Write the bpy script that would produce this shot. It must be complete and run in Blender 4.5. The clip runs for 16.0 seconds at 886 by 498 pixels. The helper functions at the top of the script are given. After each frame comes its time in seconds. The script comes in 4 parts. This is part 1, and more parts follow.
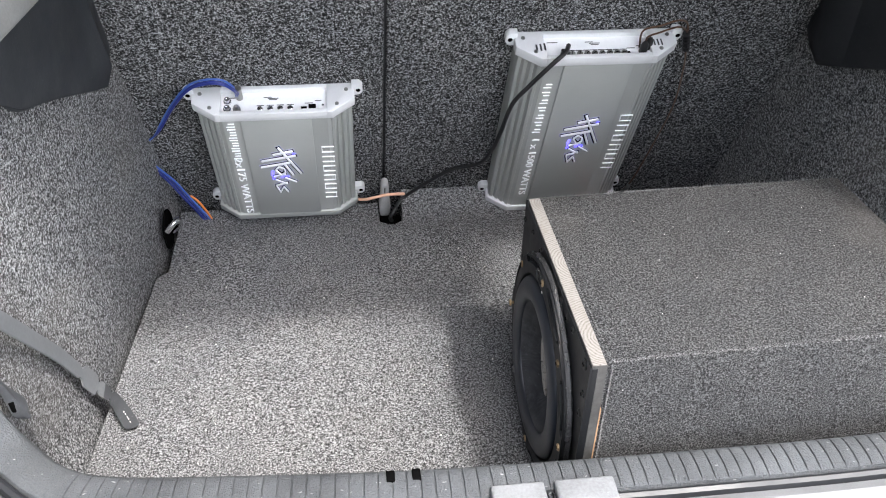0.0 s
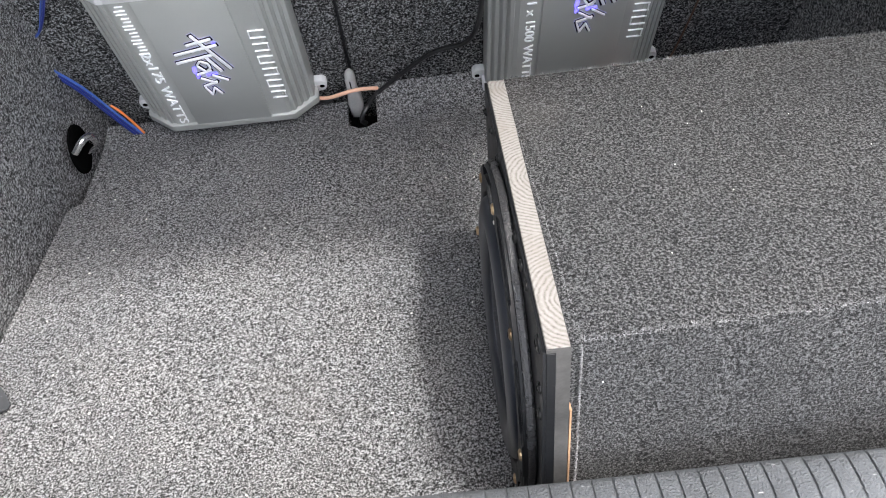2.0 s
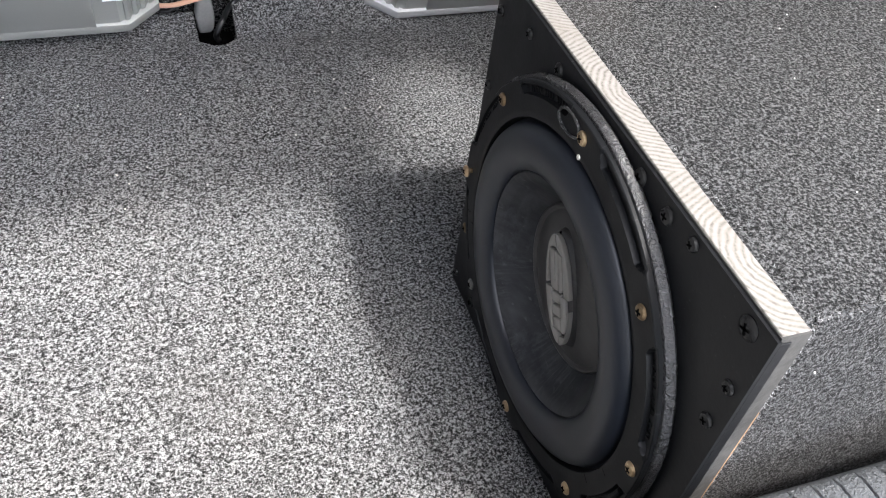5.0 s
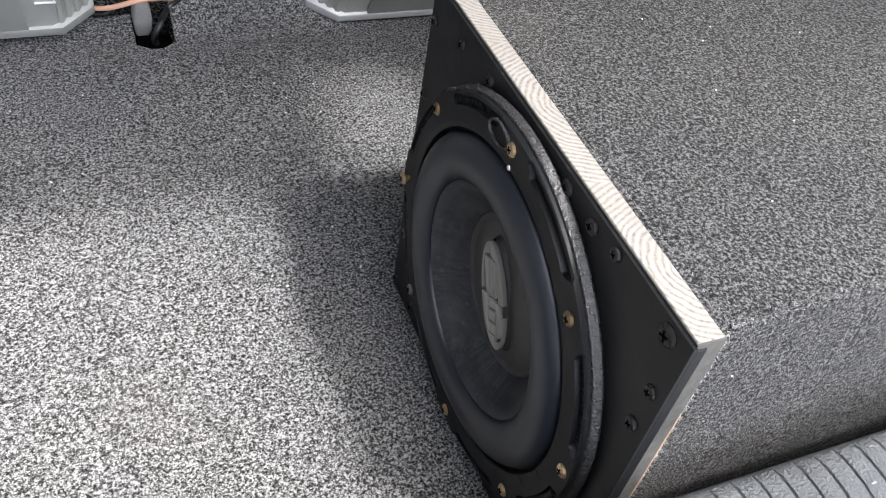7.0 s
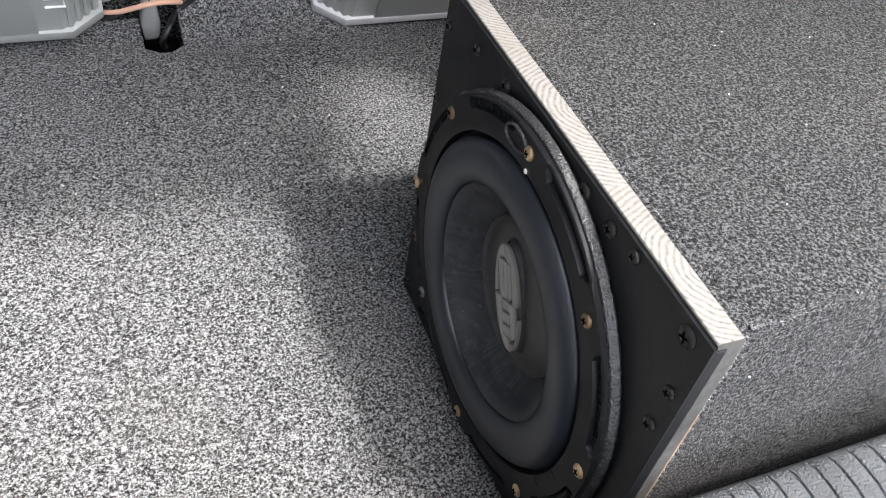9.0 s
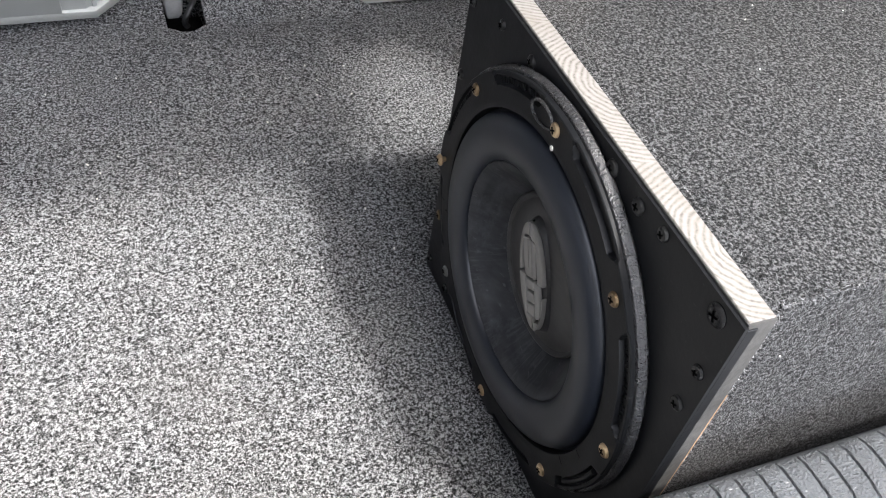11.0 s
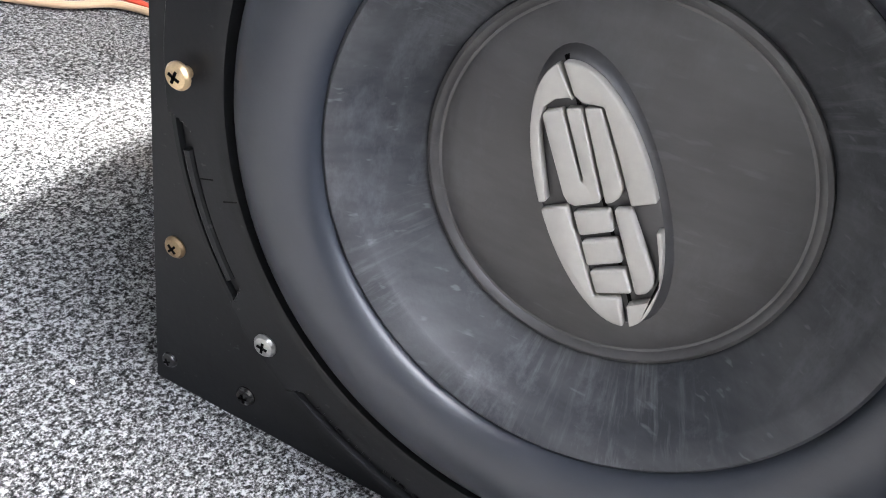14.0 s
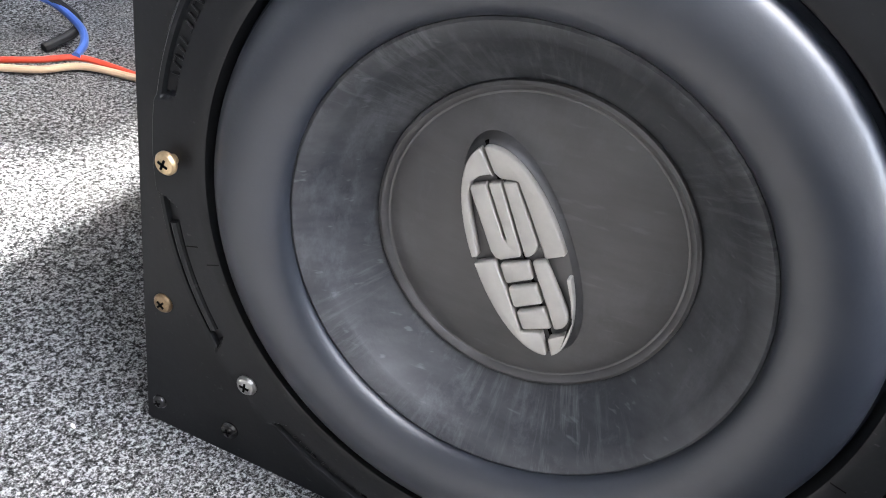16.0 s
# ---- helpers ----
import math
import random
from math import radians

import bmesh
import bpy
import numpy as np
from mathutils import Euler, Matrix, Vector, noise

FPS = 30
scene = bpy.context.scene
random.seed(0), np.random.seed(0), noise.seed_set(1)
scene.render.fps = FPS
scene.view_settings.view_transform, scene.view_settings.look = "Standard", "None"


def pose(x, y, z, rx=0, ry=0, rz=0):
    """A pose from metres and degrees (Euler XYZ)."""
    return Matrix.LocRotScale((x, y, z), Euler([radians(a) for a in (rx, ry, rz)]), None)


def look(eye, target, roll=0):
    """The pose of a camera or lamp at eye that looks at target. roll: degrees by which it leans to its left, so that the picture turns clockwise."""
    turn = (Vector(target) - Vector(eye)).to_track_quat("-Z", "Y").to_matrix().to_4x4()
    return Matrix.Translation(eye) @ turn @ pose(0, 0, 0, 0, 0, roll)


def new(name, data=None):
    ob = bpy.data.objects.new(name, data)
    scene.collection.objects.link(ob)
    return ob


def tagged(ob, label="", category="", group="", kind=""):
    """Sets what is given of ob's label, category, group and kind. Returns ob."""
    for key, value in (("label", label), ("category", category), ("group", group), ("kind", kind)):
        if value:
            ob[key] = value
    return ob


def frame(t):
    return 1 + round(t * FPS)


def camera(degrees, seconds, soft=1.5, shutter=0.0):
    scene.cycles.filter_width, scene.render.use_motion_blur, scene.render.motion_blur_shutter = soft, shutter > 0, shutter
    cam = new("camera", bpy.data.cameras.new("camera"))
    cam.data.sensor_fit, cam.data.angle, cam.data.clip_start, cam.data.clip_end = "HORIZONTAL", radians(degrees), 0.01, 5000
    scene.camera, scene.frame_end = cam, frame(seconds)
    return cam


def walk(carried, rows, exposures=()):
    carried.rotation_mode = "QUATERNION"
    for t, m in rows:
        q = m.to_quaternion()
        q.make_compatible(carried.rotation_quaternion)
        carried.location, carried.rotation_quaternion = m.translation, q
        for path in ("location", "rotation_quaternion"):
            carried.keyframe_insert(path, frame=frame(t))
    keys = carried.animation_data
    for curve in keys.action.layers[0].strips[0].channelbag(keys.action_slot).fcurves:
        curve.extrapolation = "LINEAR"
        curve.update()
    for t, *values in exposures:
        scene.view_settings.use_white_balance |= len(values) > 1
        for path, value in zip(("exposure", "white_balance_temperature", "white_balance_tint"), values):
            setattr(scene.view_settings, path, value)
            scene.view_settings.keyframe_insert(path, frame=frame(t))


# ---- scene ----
cam = camera(55.8, 16.0, 1.0)
SUN, SKY, BASE = 1.30, 0.24, 1.98   # sun, sky and the camera's exposure in stops
PATH = [
    (0, (0.094, 0.15, 0.838), (0.315, 1.765, -0.321), 1.4),
    (0.5, (0.108, 0.153, 0.831), (0.286, 1.771, -0.33), 0.2),
    (1, (0.134, 0.212, 0.792), (0.226, 1.829, -0.382), -2.3),
    (1.5, (0.183, 0.324, 0.734), (0.254, 1.907, -0.485), -4.2),
    (2, (0.26, 0.392, 0.663), (0.27, 1.877, -0.676), -5.9),
    (2.5, (0.263, 0.395, 0.662), (0.147, 1.841, -0.715), -9.1),
    (3, (0.232, 0.408, 0.66), (0.108, 1.849, -0.722), -8.8),
    (3.5, (0.13, 0.503, 0.58), (0.464, 1.891, -0.82), 2.9),
    (4, (0.104, 0.541, 0.545), (0.589, 1.866, -0.873), 5.7),
    (4.2, (0.104, 0.549, 0.54), (0.626, 1.851, -0.886), 6.5),
    (6.3, (0.083, 0.566, 0.541), (0.712, 1.823, -0.882), 10.3),
    (6.5, (0.092, 0.564, 0.548), (0.743, 1.813, -0.873), 11.0),
    (7, (0.105, 0.559, 0.551), (0.797, 1.789, -0.866), 11.5),
    (7.5, (0.103, 0.562, 0.555), (0.808, 1.787, -0.86), 11.9),
    (8, (0.096, 0.556, 0.555), (0.804, 1.782, -0.858), 11.9),
    (8.5, (0.09, 0.557, 0.555), (0.797, 1.783, -0.858), 11.9),
    (9, (0.093, 0.56, 0.553), (0.792, 1.792, -0.859), 11.6),
    (11.5, (0.091, 0.562, 0.549), (0.732, 1.776, -0.905), 10.4),
    (12, (0.077, 0.58, 0.527), (0.73, 1.789, -0.927), 10.1),
    (12.5, (0.061, 0.679, 0.415), (1.128, 1.659, -0.964), 18.2),
    (13, (0.082, 0.746, 0.344), (1.384, 1.543, -0.949), 19.0),
    (13.5, (0.107, 0.808, 0.272), (1.641, 1.387, -0.875), 15.4),
    (14, (0.123, 0.825, 0.256), (1.685, 1.406, -0.851), 11.8),
    (14.5, (0.12, 0.833, 0.249), (1.711, 1.372, -0.836), 11.0),
    (15, (0.123, 0.829, 0.247), (1.711, 1.389, -0.832), 11.5),
    (15.5, (0.117, 0.834, 0.25), (1.726, 1.345, -0.823), 10.7),
    (16, (0.091, 0.811, 0.291), (1.712, 1.329, -0.76), 10.6),
]
EXPOSURE = [(0, 0.0), (2.5, 0.0), (3.5, 0.18), (6.5, 0.22), (11.7, 0.22), (12.0, 0.32), (12.5, 0.60), (13.0, 1.2), (13.5, 2.1), (14.0, 2.3), (15.5, 2.25), (16.0, 2.25)]
walk(cam, [(t, look(eye, target, roll)) for t, eye, target, roll in PATH], [(t, BASE + e) for t, e in EXPOSURE])

# ---- world, sun, exposure ----
SUN_WAY = Vector((-0.29, 0.47, -1.0)).normalized()

world = bpy.data.worlds.new("sky")
scene.world = world
world.use_nodes = True
wn = world.node_tree.nodes
sky = wn.new("ShaderNodeTexSky")
sky.sky_type = "NISHITA"
sky.sun_disc = False
sky.sun_elevation = math.asin(-SUN_WAY.z)
sky.sun_rotation = math.atan2(-SUN_WAY.x, -SUN_WAY.y)
sky.air_density, sky.dust_density, sky.ozone_density = 1.0, 3.0, 1.0
haze = wn.new("ShaderNodeHueSaturation")
haze.inputs["Saturation"].default_value = 0.60
world.node_tree.links.new(sky.outputs[0], haze.inputs["Color"])
world.node_tree.links.new(haze.outputs[0], wn["Background"].inputs[0])
wn["Background"].inputs[1].default_value = SKY

sun = new("sun", bpy.data.lights.new("sun", "SUN"))
sun.data.energy, sun.data.angle, sun.data.color = SUN, radians(4.5), (1.0, 0.992, 0.975)
sun.matrix_world = look((3, -4, 8), Vector((3, -4, 8)) + SUN_WAY)


# ---- materials ----
def material(name, rough=0.5, metal=0.0, color=(0.5, 0.5, 0.5), spec=0.5):
    m = bpy.data.materials.new(name)
    m.use_nodes = True
    b = m.node_tree.nodes["Principled BSDF"]
    b.inputs["Base Color"].default_value = (*color, 1)
    b.inputs["Roughness"].default_value = rough
    b.inputs["Metallic"].default_value = metal
    b.inputs["Specular IOR Level"].default_value = spec
    return m


def tex(m, scale, detail=2.0, rough=0.5, stretch=None, kind="ShaderNodeTexNoise"):
    """A noise in object space; returns its output."""
    nt = m.node_tree
    tc = nt.nodes.new("ShaderNodeTexCoord")
    mp = nt.nodes.new("ShaderNodeMapping")
    if stretch:
        mp.inputs["Scale"].default_value = stretch
    n = nt.nodes.new(kind)
    n.inputs["Scale"].default_value = scale
    if kind == "ShaderNodeTexNoise":
        n.inputs["Detail"].default_value, n.inputs["Roughness"].default_value = detail, rough
    nt.links.new(tc.outputs["Object"], mp.inputs[0])
    nt.links.new(mp.outputs[0], n.inputs["Vector"])
    return n.outputs[0]


def ramp(m, fac, stops):
    r = m.node_tree.nodes.new("ShaderNodeValToRGB")
    el = r.color_ramp.elements
    while len(el) < len(stops):
        el.new(0.5)
    for e, (at, c) in zip(el, stops):
        e.position = at
        e.color = (*c, 1) if isinstance(c, tuple) else (c, c, c, 1)
    m.node_tree.links.new(fac, r.inputs[0])
    return r.outputs[0]


def mixed(m, fac, a, b, how="MIX"):
    x = m.node_tree.nodes.new("ShaderNodeMixRGB")
    x.blend_type = how
    for sock, v in zip(x.inputs, (fac, a, b)):
        if isinstance(v, (int, float)):
            sock.default_value = v
        elif isinstance(v, tuple):
            sock.default_value = (*v, 1)
        else:
            m.node_tree.links.new(v, sock)
    return x.outputs[0]


def put(m, socket, value):
    m.node_tree.links.new(value, m.node_tree.nodes["Principled BSDF"].inputs[socket])


def bump(m, height, strength, distance):
    b = m.node_tree.nodes.new("ShaderNodeBump")
    b.inputs["Strength"].default_value, b.inputs["Distance"].default_value = strength, distance
    m.node_tree.links.new(height, b.inputs["Height"])
    put(m, "Normal", b.outputs[0])


def carpet(name, dark, mid, light, warm=0.3, coarse=350, fine=820, tight=1.0, lump=0.16):
    """Needle-felt car carpet: salt-and-pepper tufts at three scales, faint matted and dusty patches."""
    m = material(name, 0.95, spec=0.15)
    both = mixed(m, 0.40, tex(m, coarse, 3.0, 0.7), tex(m, fine, 2.0, 0.6))
    tufts = mixed(m, lump, both, tex(m, coarse * 0.55, 2.0, 0.6))
    col = ramp(m, tufts, [(0.5 - 0.075 * tight, dark), (0.50, mid), (0.5 + 0.085 * tight, light)])
    patch = ramp(m, tex(m, 7, 4.0, 0.6), [(0.35, (0.90, 0.91, 0.93)), (0.65, (1.05, 1.05, 1.05))])
    col = mixed(m, 1.0, col, patch, "MULTIPLY")
    dust = ramp(m, tex(m, 3.1, 3.0, 0.6), [(0.56, 0.0), (0.72, warm)])
    col = mixed(m, dust, col, (0.155, 0.142, 0.128))
    put(m, "Base Color", col)
    bump(m, tufts, 1.0, 0.004)
    return m


def worn(name, color, rough, metal=0.0, vary=0.15, grain=260, relief=0.15, depth=0.0006, scratch=0.0, spec=0.5):
    """A surface with cloudy and fine variation, a fine relief and light scratches."""
    m = material(name, rough, metal, color, spec)
    cloud = tex(m, 18, 4.0, 0.6)
    fine = tex(m, grain, 3.0, 0.6)
    dim = tuple(c * (1 - vary) for c in color)
    lit = tuple(min(1.0, c * (1 + vary)) for c in color)
    col = ramp(m, mixed(m, 0.4, cloud, fine), [(0.35, dim), (0.65, lit)])
    if scratch:
        s = ramp(m, tex(m, 260, 3.0, 0.6, (0.35, 1.0, 1.8)), [(0.67, 0.0), (0.74, scratch)])
        col = mixed(m, s, col, (0.45, 0.45, 0.45))
    put(m, "Base Color", col)
    put(m, "Roughness", ramp(m, cloud, [(0.3, max(0.02, rough - 0.08)), (0.7, min(1.0, rough + 0.1))]))
    if relief:
        bump(m, fine, relief, depth)
    return m


CARPET_FLOOR = carpet("grey_carpet", 0.010, 0.122, 0.43, 0.24, 460, 1050, 0.88, 0.16)
CARPET_SIDE = carpet("grey_lining", 0.012, 0.112, 0.50)
CARPET_SEAT = carpet("dark_grey_seat_felt", 0.003, 0.033, 0.46, 0.0)
CARPET_BOX = carpet("charcoal_box_felt", 0.007, 0.042, 0.145, 0.36, 560, 1250, 0.95, 0.10)
CARPET_FRAY = carpet("frayed_grey_fibre", 0.11, 0.22, 0.44, 0.0)
BLACK = worn("black_plastic", (0.018, 0.019, 0.021), 0.45)
FLAP = worn("dark_vinyl", (0.016, 0.018, 0.021), 0.5, relief=0.3, scratch=0.12)
STRAP = worn("grey_plastic", (0.13, 0.135, 0.14), 0.4, scratch=0.2)
STRAPEND = worn("dark_grey_plastic", (0.045, 0.047, 0.05), 0.4, scratch=0.2)
SILL = worn("grained_sill_plastic", (0.070, 0.074, 0.078), 0.66, vary=0.3, grain=560, relief=1.0, depth=0.0026, scratch=0.6, spec=0.4)
LATCH = worn("scuffed_grey_latch_plastic", (0.17, 0.175, 0.18), 0.55, vary=0.25, grain=330, relief=0.6, depth=0.001, scratch=0.4)
LIP = worn("grey_body_paint", (0.15, 0.152, 0.155), 0.4, 0.0, grain=600, relief=0.05)
TRIM = worn("pale_grey_trim", (0.23, 0.23, 0.22), 0.5, relief=0.3, scratch=0.3)
SILVER = worn("brushed_silver_aluminium", (0.42, 0.43, 0.41), 0.40, 0.3, vary=0.05, grain=700, relief=0.06)
CAST = worn("bright_silver_cast_metal", (0.70, 0.705, 0.71), 0.42, 0.15, vary=0.05, grain=500, relief=0.08)
PANEL = worn("white_connector_panel", (0.84, 0.845, 0.85), 0.45, 0.0, vary=0.04)
LETTER = worn("polished_letter_metal", (0.92, 0.93, 0.94), 0.35, 0.1, vary=0.03, relief=0.0)
CHROME = worn("chrome", (0.75, 0.75, 0.75), 0.15, 1.0, vary=0.05, relief=0.05)
BRASS = worn("yellow_zinc_screw", (0.58, 0.43, 0.26), 0.34, 0.85, vary=0.2, grain=900)
DULLBRASS = worn("tarnished_zinc_screw", (0.24, 0.17, 0.10), 0.4, 0.8, vary=0.3, grain=900)
STEEL = worn("dull_steel_screw", (0.30, 0.30, 0.29), 0.35, 0.9, vary=0.2, grain=900)
DARKSCREW = worn("black_screw", (0.04, 0.04, 0.04), 0.26, 0.7, vary=0.2, grain=900)
PRINT = material("dark_print", 0.6, color=(0.05, 0.05, 0.055))
HOLE = material("black_void", 0.9, color=(0.003, 0.003, 0.003), spec=0.0)
FLANGE = worn("satin_black_frame", (0.008, 0.0085, 0.0095), 0.40, relief=0.12, grain=500, scratch=0.05, spec=0.18)
BAFFLE = worn("black_painted_board", (0.007, 0.0075, 0.0085), 0.38, relief=0.25, grain=120, scratch=0.05, spec=0.28)
LOGO = worn("grey_badge_rubber", (0.30, 0.285, 0.262), 0.55, vary=0.08)
RED = material("red_wire", 0.4, color=(0.55, 0.06, 0.03))
TAN = material("clear_tan_wire", 0.35, color=(0.55, 0.40, 0.26))
ORANGE = material("orange_wire", 0.4, color=(0.75, 0.22, 0.06))
PINK = material("copper_pink_wire", 0.4, color=(0.72, 0.42, 0.30))
BLUE = material("blue_cable", 0.3, color=(0.022, 0.035, 0.20))
PALEBLUE = material("pale_blue_cable", 0.3, color=(0.06, 0.13, 0.42))
BROWN = material("brown_wire", 0.35, color=(0.075, 0.035, 0.016))
CABLE = material("black_cable", 0.4, color=(0.012, 0.012, 0.013))
GREYLOOP = worn("grey_release_lever", (0.40, 0.40, 0.39), 0.45)
LINT = material("white_lint", 0.9, color=(0.75, 0.73, 0.68))
PAINT = worn("grey_car_paint", (0.12, 0.122, 0.125), 0.45)
HEADLINER = worn("grey_headliner", (0.24, 0.235, 0.23), 0.9, grain=500, relief=0.3)
SKYBLOCK = worn("dark_sky_block", (0.13, 0.13, 0.125), 0.9, grain=60, relief=0.5, depth=0.004)
GROUND = worn("pale_concrete", (0.42, 0.41, 0.40), 0.9, grain=90, relief=0.5, depth=0.004)

LED = material("blue_backlight", 0.4, color=(0.05, 0.06, 0.5))
LED.node_tree.nodes["Principled BSDF"].inputs["Emission Color"].default_value = (0.12, 0.10, 1.0, 1)
LED.node_tree.nodes["Principled BSDF"].inputs["Emission Strength"].default_value = 0.9

GLOW = material("pale_blue_backlight", 0.4, color=(0.42, 0.43, 0.50))
GLOW.node_tree.nodes["Principled BSDF"].inputs["Emission Color"].default_value = (0.30, 0.28, 1.0, 1)
GLOW.node_tree.nodes["Principled BSDF"].inputs["Emission Strength"].default_value = 0.10


def rubber(name, color, rough, streak, dust=0.0, radial=0.0, spec=0.5):
    """Matte rubber or pressed cone with dusty handling marks and thin scuffs."""
    m = material(name, rough, color=color, spec=spec)
    cloud = tex(m, 26, 2.0, 0.5)
    smear = tex(m, 120, 3.0, 0.6, (1.0, 0.4, 1.6))
    f = mixed(m, 0.35, cloud, smear)
    col = ramp(m, f, [(0.40, color), (0.66, tuple(c + streak for c in color))])
    if dust:
        rub = ramp(m, tex(m, 42, 6.0, 0.75, (1.0, 1.0, 0.55)), [(0.52, 0.0), (0.66, dust)])
        col = mixed(m, rub, col, (0.115, 0.12, 0.13))
        line = ramp(m, tex(m, 210, 2.0, 0.5, (1.0, 0.35, 1.9)), [(0.66, 0.0), (0.74, dust)])
        col = mixed(m, line, col, (0.15, 0.155, 0.16))
    if radial:
        nt = m.node_tree
        tc, xyz, turn, far, pair = [nt.nodes.new(k) for k in ("ShaderNodeTexCoord", "ShaderNodeSeparateXYZ", "ShaderNodeMath", "ShaderNodeVectorMath", "ShaderNodeCombineXYZ")]
        shift = nt.nodes.new("ShaderNodeVectorMath")
        shift.operation, far.operation, turn.operation = "SUBTRACT", "LENGTH", "ARCTAN2"
        shift.inputs[1].default_value = (0.313, 0.857, 0.153)
        nt.links.new(tc.outputs["Object"], shift.inputs[0])
        nt.links.new(shift.outputs[0], xyz.inputs[0])
        nt.links.new(shift.outputs[0], far.inputs[0])
        nt.links.new(xyz.outputs["Y"], turn.inputs[0])
        nt.links.new(xyz.outputs["Z"], turn.inputs[1])
        nt.links.new(turn.outputs[0], pair.inputs[0])
        nt.links.new(far.outputs["Value"], pair.inputs[1])
        size = nt.nodes.new("ShaderNodeVectorMath")
        size.operation = "MULTIPLY"
        size.inputs[1].default_value = (26.0, 60.0, 1.0)
        nt.links.new(pair.outputs[0], size.inputs[0])
        n = nt.nodes.new("ShaderNodeTexNoise")
        n.inputs["Scale"].default_value, n.inputs["Detail"].default_value, n.inputs["Roughness"].default_value = 1.0, 5.0, 0.65
        nt.links.new(size.outputs[0], n.inputs["Vector"])
        scuff = mixed(m, 1.0, ramp(m, n.outputs[0], [(0.50, 0.0), (0.70, radial)]), ramp(m, tex(m, 22, 2.0, 0.5), [(0.42, 0.0), (0.60, 1.0)]), "MULTIPLY")
        col = mixed(m, scuff, col, (0.16, 0.165, 0.17))
    put(m, "Base Color", col)
    put(m, "Roughness", ramp(m, cloud, [(0.2, rough - 0.04), (0.8, rough + 0.05)]))
    bump(m, tex(m, 600, 2.0), 0.10, 0.0004)
    return m


SURROUND = rubber("matte_black_rubber", (0.014, 0.0168, 0.023), 0.36, 0.004, spec=0.52)
CONE = rubber("black_pressed_cone", (0.016, 0.0175, 0.021), 0.52, 0.030, 0.28, 0.32, 0.36)
CAP = rubber("dark_grey_cap", (0.034, 0.0325, 0.033), 0.42, 0.024, 0.14)
RIM = worn("pebbled_black_gasket", (0.030, 0.030, 0.031), 0.24, grain=480, relief=0.6, depth=0.0030, spec=0.8)

# end grain of a softwood board: pale, dirty, with tight growth rings
WOOD = material("pale_end_grain", 0.75, color=(0.5, 0.47, 0.42))
nt = WOOD.node_tree
tc, xyz, fold, side, pair = [nt.nodes.new(k) for k in ("ShaderNodeTexCoord", "ShaderNodeSeparateXYZ", "ShaderNodeMath", "ShaderNodeMath", "ShaderNodeCombineXYZ")]
fold.operation, fold.inputs[1].default_value = "PINGPONG", 0.062
side.operation, side.inputs[1].default_value = "SUBTRACT", 0.343
wave = nt.nodes.new("ShaderNodeTexWave")
wave.wave_type, wave.rings_direction = "RINGS", "SPHERICAL"
for name, value in (("Scale", 96.0), ("Distortion", 7.0), ("Detail", 4.0), ("Detail Scale", 0.55)):
    wave.inputs[name].default_value = value
nt.links.new(tc.outputs["Object"], xyz.inputs[0])
nt.links.new(xyz.outputs["Y"], fold.inputs[0])
nt.links.new(xyz.outputs["X"], side.inputs[0])
nt.links.new(side.outputs[0], pair.inputs[0])
nt.links.new(fold.outputs[0], pair.inputs[1])
nt.links.new(pair.outputs[0], wave.inputs["Vector"])
rings = mixed(WOOD, 0.64, wave.outputs["Fac"], tex(WOOD, 380, 4.0, 0.75))
wood = ramp(WOOD, rings, [(0.22, (0.085, 0.076, 0.066)), (0.40, (0.165, 0.153, 0.138)), (0.75, (0.225, 0.213, 0.198))])
grime = ramp(WOOD, tex(WOOD, 35, 5.0, 0.7), [(0.50, 0.0), (0.68, 0.55)])
wood = mixed(WOOD, grime, wood, (0.16, 0.14, 0.12))
put(WOOD, "Base Color", wood)
bump(WOOD, rings, 0.2, 0.001)
EDGE = worn("weathered_grey_board_edge", (0.042, 0.041, 0.039), 0.7, vary=0.35, grain=160, relief=0.5, depth=0.001)
RAW = worn("raw_orange_board_core", (0.30, 0.18, 0.10), 0.8, vary=0.3, grain=300, relief=0.3)


# ---- building helpers ----
def part(name, bm, mat, parent=None, label="", smooth=True):
    me = bpy.data.meshes.new(name)
    bmesh.ops.recalc_face_normals(bm, faces=bm.faces[:])
    bm.to_mesh(me)
    bm.free()
    me.materials.append(mat)
    if smooth:
        me.shade_smooth()
        me.set_sharp_from_angle(angle=radians(32))
    ob = new(name, me)
    if parent is not None:
        ob.parent = parent
    if label:
        ob["label"] = label
    return ob


def thing(name, label, category, group="", kind="", at=None):
    e = new(name)
    e.empty_display_size = 0.05
    if at is not None:
        e.matrix_world = at
    return tagged(e, label, category, group, kind)


def solid(x0, x1, y0, y1, z0, z1, bevel=0.0, seg=2, bm=None, m=None):
    """A box between two corners, with rounded edges, moved by m."""
    tmp = bmesh.new()
    bmesh.ops.create_cube(tmp, size=1.0)
    for v in tmp.verts:
        v.co = Vector(((x0 + x1) / 2 + v.co.x * (x1 - x0), (y0 + y1) / 2 + v.co.y * (y1 - y0), (z0 + z1) / 2 + v.co.z * (z1 - z0)))
    if bevel:
        bmesh.ops.bevel(tmp, geom=tmp.edges[:], offset=bevel, segments=seg, affect="EDGES", profile=0.5)
    if m is not None:
        tmp.transform(m)
    return join(bm, tmp)


def join(bm, tmp):
    if bm is None:
        return tmp
    me = bpy.data.meshes.new("scratch")
    tmp.to_mesh(me)
    tmp.free()
    bm.from_mesh(me)
    bpy.data.meshes.remove(me)
    return bm


